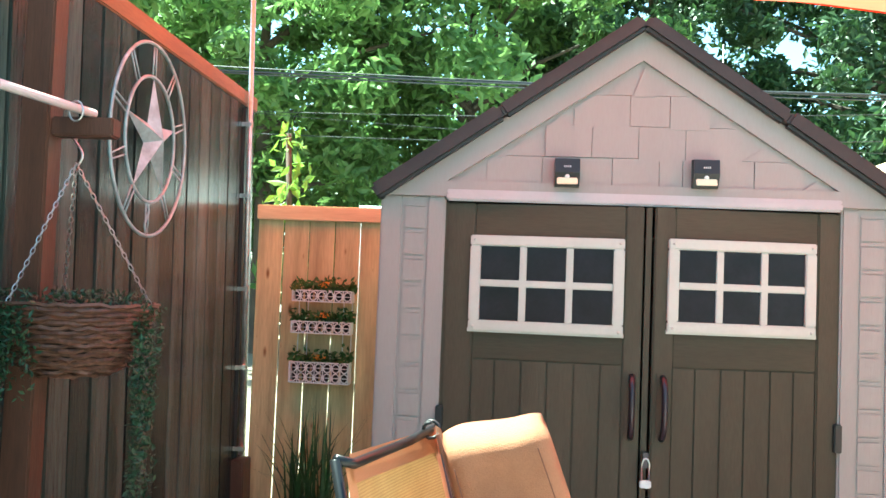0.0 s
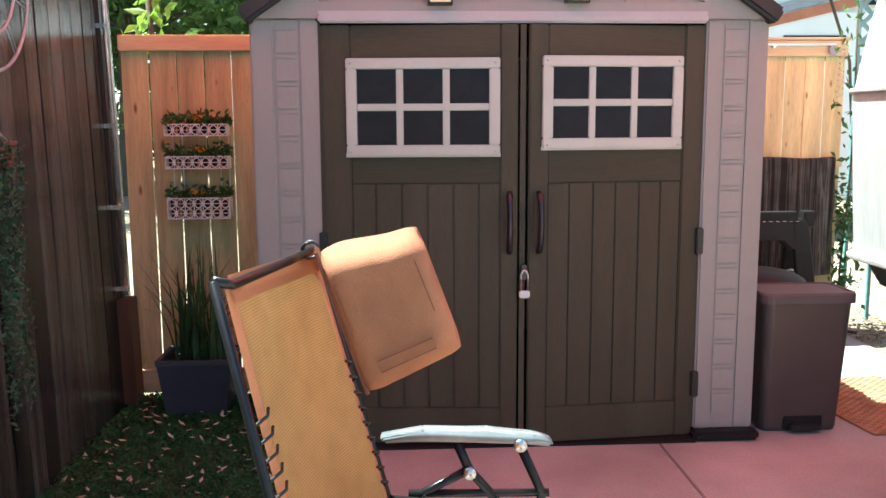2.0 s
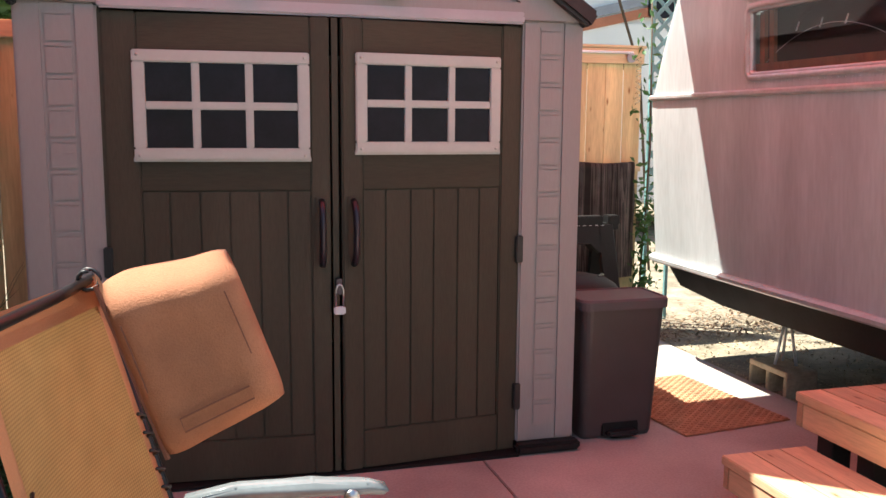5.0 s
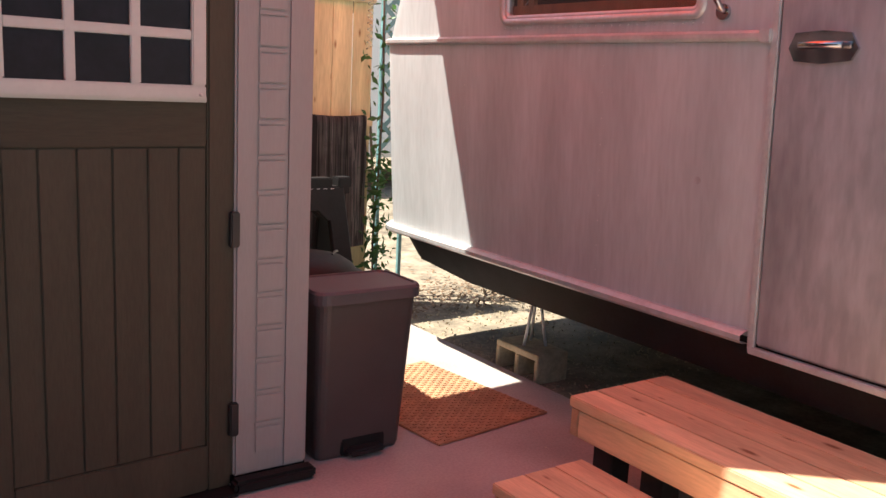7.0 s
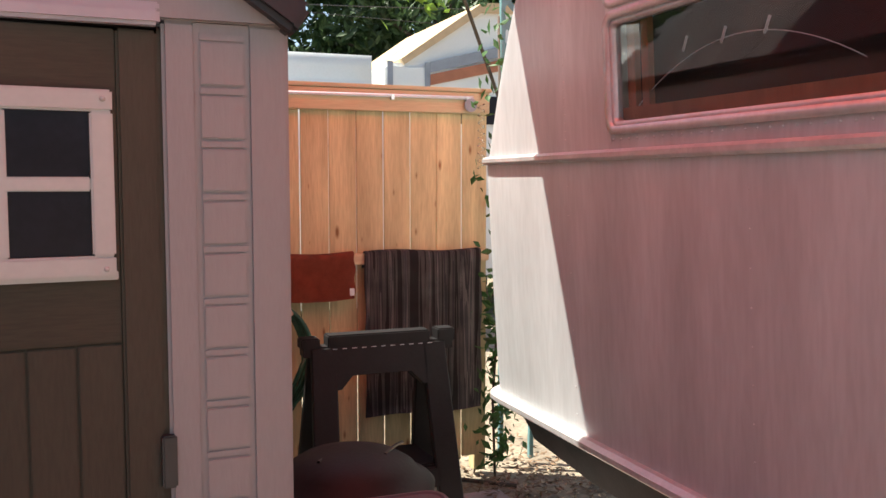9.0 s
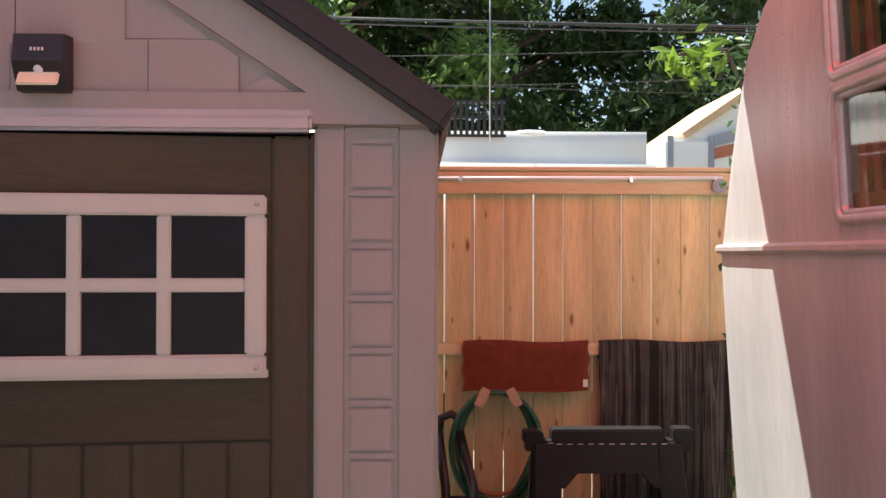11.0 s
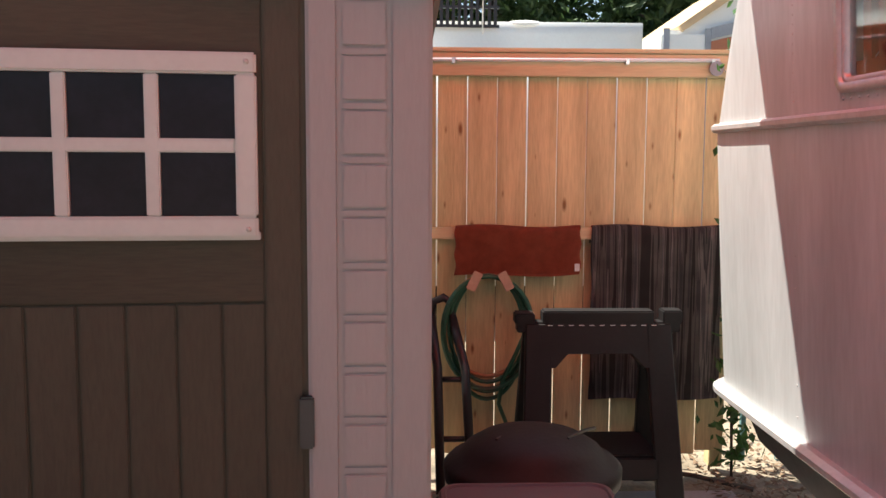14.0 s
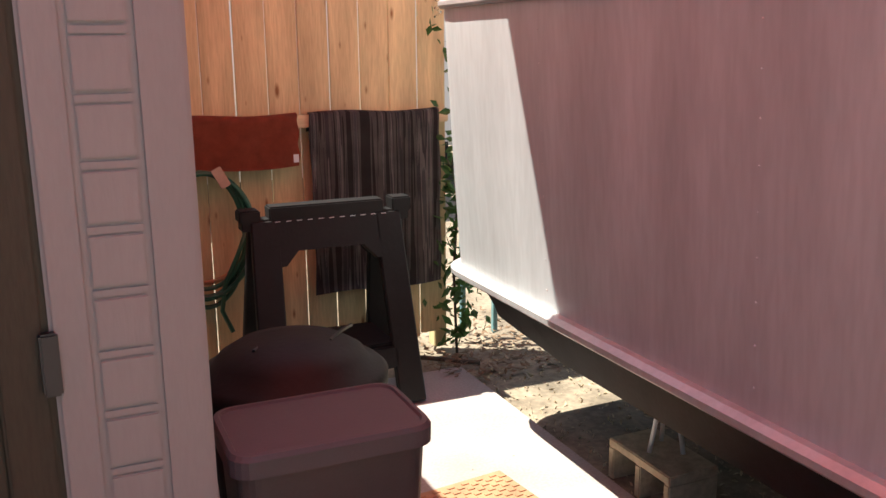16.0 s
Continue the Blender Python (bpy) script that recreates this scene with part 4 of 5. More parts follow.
def rounded(x0, x1, y0, y1, r, z, k=5):
    pts = []
    for cx, cy, a0 in ((x1 - r, y1 - r, 0), (x0 + r, y1 - r, 90), (x0 + r, y0 + r, 180), (x1 - r, y0 + r, 270)):
        for i in range(k + 1):
            a = radians(a0 + 90 * i / k)
            pts.append((cx + r * math.cos(a), cy + r * math.sin(a), z))
    return pts


def loft(bm, loops):
    rings = [[bm.verts.new(p) for p in lp] for lp in loops]
    n = len(rings[0])
    for a, b in zip(rings, rings[1:]):
        for i in range(n):
            bm.faces.new((a[i], a[(i + 1) % n], b[(i + 1) % n], b[i]))
    bm.faces.new(rings[0][::-1])
    bm.faces.new(rings[-1])


bm = bmesh.new()
loft(bm, [rounded(2.03, 2.385, 0.055, 0.235, 0.03, 0.0), rounded(2.022, 2.39, 0.045, 0.24, 0.035, 0.02), rounded(1.99, 2.405, -0.02, 0.245, 0.045, 0.655)])
part("body", bm, bin_plastic, step_bin, smooth=False)
bm = bmesh.new()
loft(bm, [rounded(1.974, 2.418, -0.035, 0.252, 0.05, 0.652), rounded(1.974, 2.418, -0.037, 0.252, 0.05, 0.692), rounded(1.980, 2.412, -0.031, 0.248, 0.05, 0.702),
          rounded(1.990, 2.402, -0.021, 0.240, 0.045, 0.703), rounded(1.994, 2.398, -0.017, 0.236, 0.043, 0.697)])
part("lid", bm, bin_lid, step_bin, "mauve brown lid")
bm = bmesh.new()
box(bm, 2.14, 2.29, -0.01, 0.05, 0.02, 0.045, bevel=0.008)
part("pedal", bm, black_plastic, step_bin)
boxpart("pedal_recess", step_bin, black_rough, 2.12, 2.31, 0.034, 0.06, 0.012, 0.085, bevel=0.006)

step_bin.matrix_basis = Matrix.Diagonal((1, 1, 0.962, 1))

can = thing("trash_can", "round black plastic trash can with a domed lid", "bin")
CC = (2.285, 0.72)
bm = bmesh.new()
lathe(bm, [(0.20, 0.0), (0.215, 0.01), (0.248, 0.50), (0.262, 0.51), (0.262, 0.53)], CC, 40)
part("body", bm, black_rough, can, smooth=False)
bm = bmesh.new()
lathe(bm, [(0.275, 0.50), (0.278, 0.54), (0.262, 0.555), (0.235, 0.562), (0.21, 0.595), (0.16, 0.625), (0.08, 0.643), (0.001, 0.647)], CC, 40)
part("lid", bm, black_rough, can, smooth=True)
bm = bmesh.new()
for a in (-0.12, 0.10):
    tube(bm, [(CC[0] + a + 0.02 * k, CC[1] - 0.06 + 0.03 * k, 0.642 - 0.022 * (k / 6) ** 2 - abs(a) * 0.08) for k in range(7)], 0.006, 5)
part("lid_rib", bm, black_plastic, can)
can.matrix_basis = Matrix.Diagonal((1, 1, 1.035, 1))

# ---- sawhorse ----
horse = thing("sawhorse", "black plastic folding sawhorse", "sawhorse")
HX0, HX1, HY, HZ = 2.355, 3.082, 1.82, 0.852
bm = bmesh.new()
box(bm, HX0, HX0 + 0.085, HY - 0.045, HY + 0.045, HZ - 0.055, HZ - 0.006, bevel=0.006)
box(bm, HX0 + 0.12, HX1 - 0.125, HY - 0.045, HY + 0.045, HZ - 0.055, HZ + 0.004, bevel=0.006)
box(bm, HX1 - 0.085, HX1, HY - 0.045, HY + 0.045, HZ - 0.055, HZ + 0.006, bevel=0.006)
box(bm, HX0 + 0.01, HX1 - 0.01, HY - 0.040, HY + 0.040, HZ - 0.09, HZ - 0.045, bevel=0.004)
part("top_beam", bm, black_rough, horse)
for k in range(11):
    x = HX0 + 0.14 + k * 0.045
    boxpart("measure_mark", horse, white_metal, x, x + 0.022, HY - 0.046, HY - 0.04, HZ - 0.062, HZ - 0.056)
for s in (-1, 1):
    m = Matrix.Translation((0, HY, HZ - 0.06)) @ Matrix.Rotation(s * radians(14), 4, 'X')
    y0, y1 = (-0.045, -0.005) if s < 0 else (0.005, 0.045)
    for x0 in (HX0 + 0.045, HX1 - 0.165):
        bm = bmesh.new()
        flare = 0.03 if x0 > 2.7 else -0.03
        prism(bm, [(x0, 0), (x0 + 0.115, 0), (x0 + 0.115 + flare, -0.815), (x0 + flare, -0.815)], y0, y1, "y")
        bmesh.ops.bevel(bm, geom=list(bm.edges), offset=0.006, segments=1, affect='EDGES')
        bmesh.ops.transform(bm, matrix=m, verts=bm.verts)
        part("leg", bm, black_rough, horse)
    bm = bmesh.new()
    prism(bm, [(HX0 + 0.15, 0), (HX1 - 0.15, 0), (HX1 - 0.15, -0.19), (HX1 - 0.17, -0.19), (HX1 - 0.225, -0.13), (HX0 + 0.225, -0.13), (HX0 + 0.17, -0.19), (HX0 + 0.15, -0.19)], y0, y1, "y")
    bmesh.ops.transform(bm, matrix=m, verts=bm.verts)
    part("apron", bm, black_rough, horse)
    bm = bmesh.new()
    box(bm, HX0 + 0.12, HX1 - 0.12, y0, y1, -0.66, -0.57, bevel=0.006)
    bmesh.ops.transform(bm, matrix=m, verts=bm.verts)
    part("stretcher", bm, black_rough, horse)
boxpart("shelf", horse, black_rough, HX0 + 0.12, HX1 - 0.12, HY - 0.16, HY + 0.16, 0.235, 0.262, bevel=0.006)

# black folded hand truck leaning beside the hose
truck = thing("hand_truck", "black folded hand truck leaning on the fence", "hand truck")
for dx in (0.0, 0.14):
    tubepart("rail", truck, black_plastic, [(2.04 + dx, 1.82, 0.03), (2.03 + dx * 0.9, 2.02, 0.55), (2.00 + dx * 0.7, 2.12, 0.78)], 0.022, 10)
tubepart("handle", truck, black_plastic, [(2.00, 2.12, 0.78), (2.01, 2.13, 0.84), (2.06, 2.135, 0.86), (2.09, 2.13, 0.84), (2.098, 2.12, 0.78)], 0.02, 10)
for z in (0.25, 0.5):
    tubepart("crossbar", truck, black_plastic, [(2.04, 1.82 + z * 0.38, z), (2.17, 1.82 + z * 0.38, z)], 0.014, 8)
boxpart("toe_plate", truck, black_plastic, 2.02, 2.2, 1.68, 1.83, 0.0, 0.02, bevel=0.004)


# ---- cloths on the fence ----
def hung(name, label, cat, mat_, x0, x1, z0, z1, y, ripple):
    t = thing(name, label, cat)
    bm = bmesh.new()
    nx, nz = 40, 16
    rows = []
    prof = [(y + 0.062, z1 - 0.16), (y + 0.058, z1 - 0.02), (y + 0.035, z1 + 0.004), (y + 0.006, z1 - 0.004)] + [(y, z1 - (z1 - z0) * (k + 1) / nz) for k in range(nz)]
    for i in range(nx + 1):
        u = i / nx
        rows.append([bm.verts.new((x0 + (x1 - x0) * u + 0.004 * math.sin(k * 0.9), py + (ripple * math.sin(u * 17 + k * 0.15) * min(1, k / 12) if k > 3 else 0) - 0.0008 * k, pz + 0.006 * math.sin(u * 7))) for k, (py, pz) in enumerate(prof)])
    for i in range(nx):
        for k in range(len(prof) - 1):
            bm.faces.new((rows[i][k], rows[i + 1][k], rows[i + 1][k + 1], rows[i][k + 1]))
    bmesh.ops.solidify(bm, geom=list(bm.faces), thickness=0.008)
    part("cloth", bm, mat_, t, smooth=True)
    return t


hung("striped_rug", "grey and charcoal striped rug hung over the fence rail", "rug", rug_mat, 2.752, 3.375, 0.37, 1.192, 2.142, 0.004)
towel = hung("rust_towel", "rust brown towel hung over the fence rail", "towel", rust_cloth, 2.112, 2.70, 0.965, 1.190, 2.142, 0.006)
boxpart("tag", towel, white_metal, 2.672, 2.695, 2.122, 2.126, 0.985, 1.02)

hose = thing("garden_hose", "coiled dark green garden hose hung on the fence", "hose")
rng = random.Random(3)
for k in range(7):
    rx, rz = 0.200 + rng.uniform(-0.03, 0.012), 0.285 + rng.uniform(-0.05, 0.02)
    cz = 0.965 - rz
    tubepart("loop", hose, hose_tan if k == 2 else hose_green, [(2.267 + rx * math.cos(a) * (1 + 0.04 * math.sin(a)), 2.135 - 0.007 * k + 0.004 * math.sin(3 * a), cz + rz * math.sin(a)) for a in [2 * math.pi * q / 40 for q in range(40)]], 0.0105, 7, close=True)
tubepart("tail", hose, hose_green, [(2.45, 2.10, 0.72), (2.40, 2.10, 0.60), (2.34, 2.10, 0.48), (2.32, 2.10, 0.36), (2.36, 2.10, 0.26)], 0.0105, 7)
for x, tilt in ((2.20, 25), (2.345, -28)):
    bm = bmesh.new()
    box(bm, -0.022, 0.022, -0.006, 0.006, -0.045, 0.045, bevel=0.003, m=Matrix.Translation((x, 2.072, 0.945)) @ Matrix.Rotation(radians(tilt), 4, 'Y'))
    part("strap", bm, strap_tan, hose, "tan leather strap")

trod = thing("fence_rod", "white metal rod along the top of the cedar fence", "rod")
tubepart("rod", trod, white_metal, [(1.9, 2.145, 1.955), (3.33, 2.145, 1.962)], 0.009, 8)
for x in (2.1, 2.9, 3.3):
    boxpart("bracket", trod, steel, x - 0.008, x + 0.008, 2.136, 2.16, 1.94, 1.965)
chime = thing("wind_ornament", "small disc and clear spiral ornament hanging at the fence end", "ornament")
bm = bmesh.new()
tube(bm, [(3.315, 2.135, 1.925), (3.315, 2.142, 1.925)], 0.034, 20)
part("disc", bm, rv_grey, chime)
bm = bmesh.new()
tube(bm, [(3.365 + 0.016 * math.cos(k * 0.9), 2.12 + 0.016 * math.sin(k * 0.9), 1.93 - k * 0.0055) for k in range(60)], 0.004, 5)
part("spiral", bm, clear_plastic, chime, smooth=True)

# lattice with a vine beside the fence end
lattice = thing("lattice", "teal painted lattice strip with climbing vine", "trellis")
for x in (3.56, 3.745):
    boxpart("stile", lattice, teal_paint, x, x + 0.025, 2.30, 2.33, 0.0, 2.7, bevel=0.003)
for s, y in ((1, 2.305), (-1, 2.316)):
    for k in range(14):
        z = 0.95 + k * 0.125
        bm = bmesh.new()
        prism(bm, [(3.572, z), (3.757, z + 0.185), (3.757, z + 0.225), (3.572, z + 0.04)] if s > 0 else [(3.757, z), (3.757, z + 0.04), (3.572, z + 0.225), (3.572, z + 0.185)], y, y + 0.008, "y")
        part("slat", bm, teal_paint, lattice)
vine = thing("climbing_vine", "leafy green vine climbing the fence end", "plant")
rs = np.random.RandomState(21)
tubepart("stem", vine, bark, [(3.46, 2.14, -0.03), (3.44, 2.13, 0.4), (3.47, 2.14, 0.8), (3.50, 2.16, 1.3), (3.52, 2.25, 2.4)], 0.007, 6)
zz = np.concatenate([rs.uniform(0.05, 1.0, 260), rs.uniform(1.0, 2.5, 90)])
pts = np.stack([3.46 + rs.normal(0, 0.06, 350), 2.12 + rs.normal(0, 0.03, 350), zz], 1)
leaf_cloud("leaves", leaf_mid, pts, 0.034, vine, 22, kind="stuff")

# ---- doormat, steps ----
dm = thing("doormat", "ribbed brown woven doormat on the concrete", "doormat")
bm = bmesh.new()
M = Matrix.Translation((2.52, -0.045, 0.0)) @ Matrix.Rotation(math.atan2(0.078, 0.633), 4, 'Z')
box(bm, 0, 0.64, 0, 0.86, 0.001, 0.010, bevel=0.003, m=M)
part("backing", bm, doormat_mat, dm)
bm = bmesh.new()
rng = random.Random(6)
for i in range(42):
    for j in range(22):
        x, y = 0.012 + j * 0.0283, 0.012 + i * 0.0199
        if (i + j) % 2:
            box(bm, x, x + 0.026, y, y + 0.011, 0.009, 0.0135, m=M)
part("ribs", bm, doormat_mat, dm)

steps = thing("wooden_steps", "two-tier stained timber steps at the trailer door", "steps")
for k in range(4):
    boxpart("tread_board", steps, step_wood, 2.648 + k * 0.1235, 2.769 + k * 0.1235 - 0.001, -2.1, -0.628, 0.350, 0.388, bevel=0.004)
for k in range(3):
    boxpart("tread_board", steps, step_wood, 2.258 + k * 0.1295, 2.386 + k * 0.1295 - 0.001, -2.05, -0.715, 0.153, 0.190, bevel=0.004)
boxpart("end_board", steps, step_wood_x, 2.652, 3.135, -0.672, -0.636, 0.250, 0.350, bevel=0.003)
boxpart("side_board", steps, step_wood, 2.652, 2.688, -2.08, -0.674, 0.250, 0.349, bevel=0.003)
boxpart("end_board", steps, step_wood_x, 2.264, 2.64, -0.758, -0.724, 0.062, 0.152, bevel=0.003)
boxpart("side_board", steps, step_wood, 2.264, 2.298, -2.03, -0.76, 0.062, 0.151, bevel=0.003)
for x, y in ((2.70, -0.80), (2.70, -1.02), (3.05, -0.75), (2.70, -1.9), (3.05, -1.9)):
    boxpart("support_block", steps, dark_block, x, x + 0.09, y, y + 0.09, 0.0, 0.349, bevel=0.003)
for x, y in ((2.31, -0.86), (2.31, -1.9), (2.55, -0.86)):
    boxpart("support_block", steps, dark_block, x, x + 0.07, y, y + 0.09, 0.0, 0.152, bevel=0.003)

# ---- trailer ----
trailer = thing("travel_trailer", "old silver-grey aluminium travel trailer with a rounded end", "trailer")
TX, TB, BELT = 3.08, 0.64, 1.63


def nose(z):
    """How far the rounded end reaches at a height."""
    if z < BELT:
        return 1.46 - 0.05 * max(0, (1.2 - z)) ** 2
    u = (z - BELT) / 1.0
    return 1.44 - 0.46 * u - 0.22 * u ** 3


bm = bmesh.new()
heights = [TB, 0.8, 1.0, 1.2, 1.4, 1.6, 1.63, 1.66, 1.8, 1.95, 2.1, 2.25, 2.4, 2.5, 2.58]
WY0, WY1, WZ0, WZ1 = -0.715, 0.372, 1.70, 2.42
# side skin with the window opening left out
ys = [-3.9, -1.0, WY0, WY1, 0.7]
rows = []
for z in heights:
    inset = 0.0 if z < 2.25 else (z - 2.25) ** 2 * 0.9
    r = 0.17
    yn = nose(z)
    ring = [(TX + inset, y, z) for y in ys] + [(TX + inset + r * (1 - math.cos(a)), yn - r + r * math.sin(a), z) for a in [radians(15 * k) for k in range(0, 7)]] + [(TX + 1.15, yn + 0.03, z), (5.1, yn, z), (5.25, yn - 0.2, z), (5.25, -3.9, z)]
    rows.append([bm.verts.new(p) for p in ring])
for a, b, z0, z1 in zip(rows, rows[1:], heights, heights[1:]):
    for k in range(len(a) - 1):
        if k == 2 and z0 >= 1.66 and z1 <= 2.4:
            continue
        bm.faces.new((a[k], a[k + 1], b[k + 1], b[k]))
bm.faces.new(rows[-1])
part("body", bm, aluminium, trailer, "silver-grey riveted aluminium skin", True)
for o in trailer.children:
    o.data.set_sharp_from_angle(angle=radians(28))
bm = bmesh.new()
box(bm, TX + 0.02, 5.2, -3.88, 1.12, TB - 0.02, TB + 0.02)
part("floor_pan", bm, skirt_dark, trailer)


def band(z0, z1, out_, y_end, material, name, lip=0.0):
    bm = bmesh.new()
    rings = []
    for z, o in ((z0, -0.004), (z0 + 0.002, out_ * 0.7), (z0 + (z1 - z0) * 0.3, out_), (z0 + (z1 - z0) * 0.7, out_), (z1 - 0.002, out_ * 0.5), (z1, -0.004)):
        yn, r = nose(min(z, BELT - 0.01)) + o, 0.17 + o
        ring = [(TX - o, y_end, z), (TX - o, 0.7, z)] + [(TX - o + r * (1 - math.cos(a)), yn - r + r * math.sin(a), z) for a in [radians(15 * k) for k in range(0, 7)]] + [(TX + 1.1, yn + 0.03, z), (5.1, yn, z)]
        rings.append([bm.verts.new(p) for p in ring])
    for a, b in zip(rings, rings[1:]):
        for k in range(len(a) - 1):
            bm.faces.new((a[k], a[k + 1], b[k + 1], b[k]))
    return part(name, bm, material, trailer)


band(1.605, 1.64, 0.022, -0.985, trim_metal, "belt_trim")
band(0.615, 0.66, 0.042, -0.985, trim_metal, "bottom_trim")
boxpart("belt_end", trailer, trim_metal, TX - 0.027, TX + 0.005, -1.0, -0.955, 1.60, 1.643, bevel=0.005)
# dark skirt, inset
bm = bmesh.new()
rings = []
for z, s in ((0.45, 0.07), (0.62, 0.02)):
    rise = lambda y: 0.05 * max(0.0, (y - 0.7) / 0.6) if z < 0.5 else 0.0
    ring = [(TX + s, y, z + rise(y)) for y in (-3.9, 0.2, 0.7, 0.95, 1.15)] + [(TX + s + 0.15 * (1 - math.cos(a)), 1.20 - s + 0.15 * math.sin(a), z + rise(1.25)) for a in [radians(30 * k) for k in range(0, 4)]] + [(5.1, 1.35 - s, z + rise(1.3))]
    rings.append([bm.verts.new(p) for p in ring])
for k in range(len(rings[0]) - 1):
    bm.faces.new((rings[0][k], rings[0][k + 1], rings[1][k + 1], rings[1][k]))
bmesh.ops.solidify(bm, geom=list(bm.faces), thickness=0.012)
part("skirt", bm, skirt_dark, trailer, "black painted lower skirt")
# unseen far and rear panels, added to block light from under the trailer
boxpart("skirt", trailer, skirt_dark, 5.10, 5.115, -3.9, 1.30, 0.0, 0.63)
boxpart("skirt", trailer, skirt_dark, TX + 0.1, 5.10, -3.9, -3.885, 0.0, 0.63)
# rivets along the joints
bm = bmesh.new()


def rivet(y, z, r=0.0045):
    c = bm.verts.new((TX - 0.0035, y, z))
    ring = [bm.verts.new((TX + 0.001, y + r * math.cos(a), z + r * math.sin(a))) for a in [k * math.pi / 3 for k in range(6)]]
    for k in range(6):
        bm.faces.new((c, ring[k], ring[(k + 1) % 6]))


for k in range(26):
    rivet(0.66, 1.68 + k * 0.028)
    rivet(-1.008, 0.66 + k * 0.038)
    rivet(0.36 - k * 0.043, 1.668)
for k in range(9):
    for y in (0.66, -0.25):
        rivet(y, 0.72 + k * 0.1)
part("rivet", bm, trim_metal, trailer)["kind"] = "stuff"
bm = bmesh.new()
tube(bm, [(TX - 0.0015, -0.733, 1.138), (TX + 0.002, -0.733, 1.138)], 0.014, 12)
part("dent", bm, door_metal, trailer, "small scuffed dent")
# window, two sashes behind rounded frames
def rounded_frame(bm, y0, y1, z0, z1, r, wide, x0, x1):
    def loop(g):
        pts = []
        for cy, cz, a0 in ((y1 - r, z1 - r, 0), (y0 + r, z1 - r, 90), (y0 + r, z0 + r, 180), (y1 - r, z0 + r, 270)):
            for i in range(7):
                a = radians(a0 + 15 * i)
                pts.append((cy + (r - g) * math.cos(a), cz + (r - g) * math.sin(a)))
        return pts
    o, i = loop(0), loop(wide)
    n = len(o)
    A, B = [bm.verts.new((x0, *p)) for p in o], [bm.verts.new((x0, *p)) for p in i]
    C, D = [bm.verts.new((x1, *p)) for p in o], [bm.verts.new((x1, *p)) for p in i]
    for k in range(n):
        q = (k + 1) % n
        bm.faces.new((A[k], A[q], B[q], B[k]))
        bm.faces.new((A[k], C[k], C[q], A[q]))
        bm.faces.new((B[k], B[q], D[q], D[k]))


boxpart("window_panel", trailer, aluminium, TX + 0.002, TX + 0.02, WY0 - 0.02, WY1 + 0.02, 1.655, 1.70)
boxpart("window_panel", trailer, aluminium, TX + 0.002, TX + 0.02, WY0 - 0.02, WY1 + 0.02, 2.375, 2.42)
for z0, z1 in ((1.682, 2.055), (2.062, 2.40)):
    bm = bmesh.new()
    rounded_frame(bm, WY0 - 0.01, WY1 + 0.012, z0, z1, 0.05, 0.026, TX - 0.012, TX + 0.03)
    rounded_frame(bm, WY0 + 0.012, WY1 - 0.01, z0 + 0.022, z1 - 0.022, 0.035, 0.018, TX - 0.004, TX + 0.03)
    win = part("window_frame", bm, trim_metal, trailer, "rounded metal window frame", True)
    boxpart("pane", win, pane_glass, TX + 0.012, TX + 0.016, WY0, WY1, z0 + 0.03, z1 - 0.03).visible_shadow = False
boxpart("window_bar", trailer, trim_metal, TX - 0.008, TX + 0.03, WY0, WY1, 2.045, 2.072, bevel=0.004)
boxpart("inner_sill", trailer, inside_wood, TX + 0.035, TX + 0.07, WY0, WY1, 1.70, 1.765)
for a, b in ((0.215, 0.25), (0.285, 0.325)):
    boxpart("inner_jamb", trailer, inside_wood, TX + 0.04, TX + 0.06, a, b, 1.765, 2.40)
# near-black sheet standing in for the unlit interior behind the glass
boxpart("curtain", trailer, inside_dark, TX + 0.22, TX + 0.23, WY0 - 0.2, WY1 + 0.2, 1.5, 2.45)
tubepart("fairy_wire", trailer, white_metal, [(TX + 0.05, 0.33 - 0.9 * u, 1.715 + 0.2 * math.sin(math.pi * min(1, u * 0.86 + 0.02)) ** 0.8) for u in [k / 24 for k in range(25)]], 0.0013, 5)
for u in (0.3, 0.48, 0.66):
    tubepart("fairy_bulb", trailer, white_metal, [(TX + 0.048, 0.33 - 0.9 * u, 1.90), (TX + 0.048, 0.31 - 0.9 * u, 1.94)], 0.004, 5)
# trailer door, handle and grab rail
bm = bmesh.new()
box(bm, TX - 0.012, TX + 0.004, -1.75, -1.022, 0.62, 2.45, bevel=0.008)
tdoor = part("door", bm, door_metal, trailer, "oxidised grey metal trailer door, closed")
boxpart("door_frame", trailer, trim_metal, TX - 0.014, TX + 0.004, -1.020, -0.992, 0.60, 2.47, bevel=0.004)
boxpart("door_sill", trailer, trim_metal, TX - 0.022, TX + 0.004, -1.76, -1.0, 0.588, 0.612, bevel=0.004)
bm = bmesh.new()
prism(bm, [(-1.065, 1.582), (-1.085, 1.627), (-1.175, 1.634), (-1.265, 1.627), (-1.292, 1.582), (-1.27, 1.547), (-1.175, 1.537), (-1.085, 1.544)], TX - 0.022, TX - 0.012, "x")
plate = part("handle_plate", bm, chrome, tdoor, "chrome handle plate")
bm = bmesh.new()
tube(bm, [(TX - 0.022, -1.105, 1.587), (TX - 0.045, -1.12, 1.59), (TX - 0.05, -1.18, 1.592), (TX - 0.045, -1.255, 1.59)], 0.011, 8)
part("lever", bm, chrome, tdoor, smooth=True)
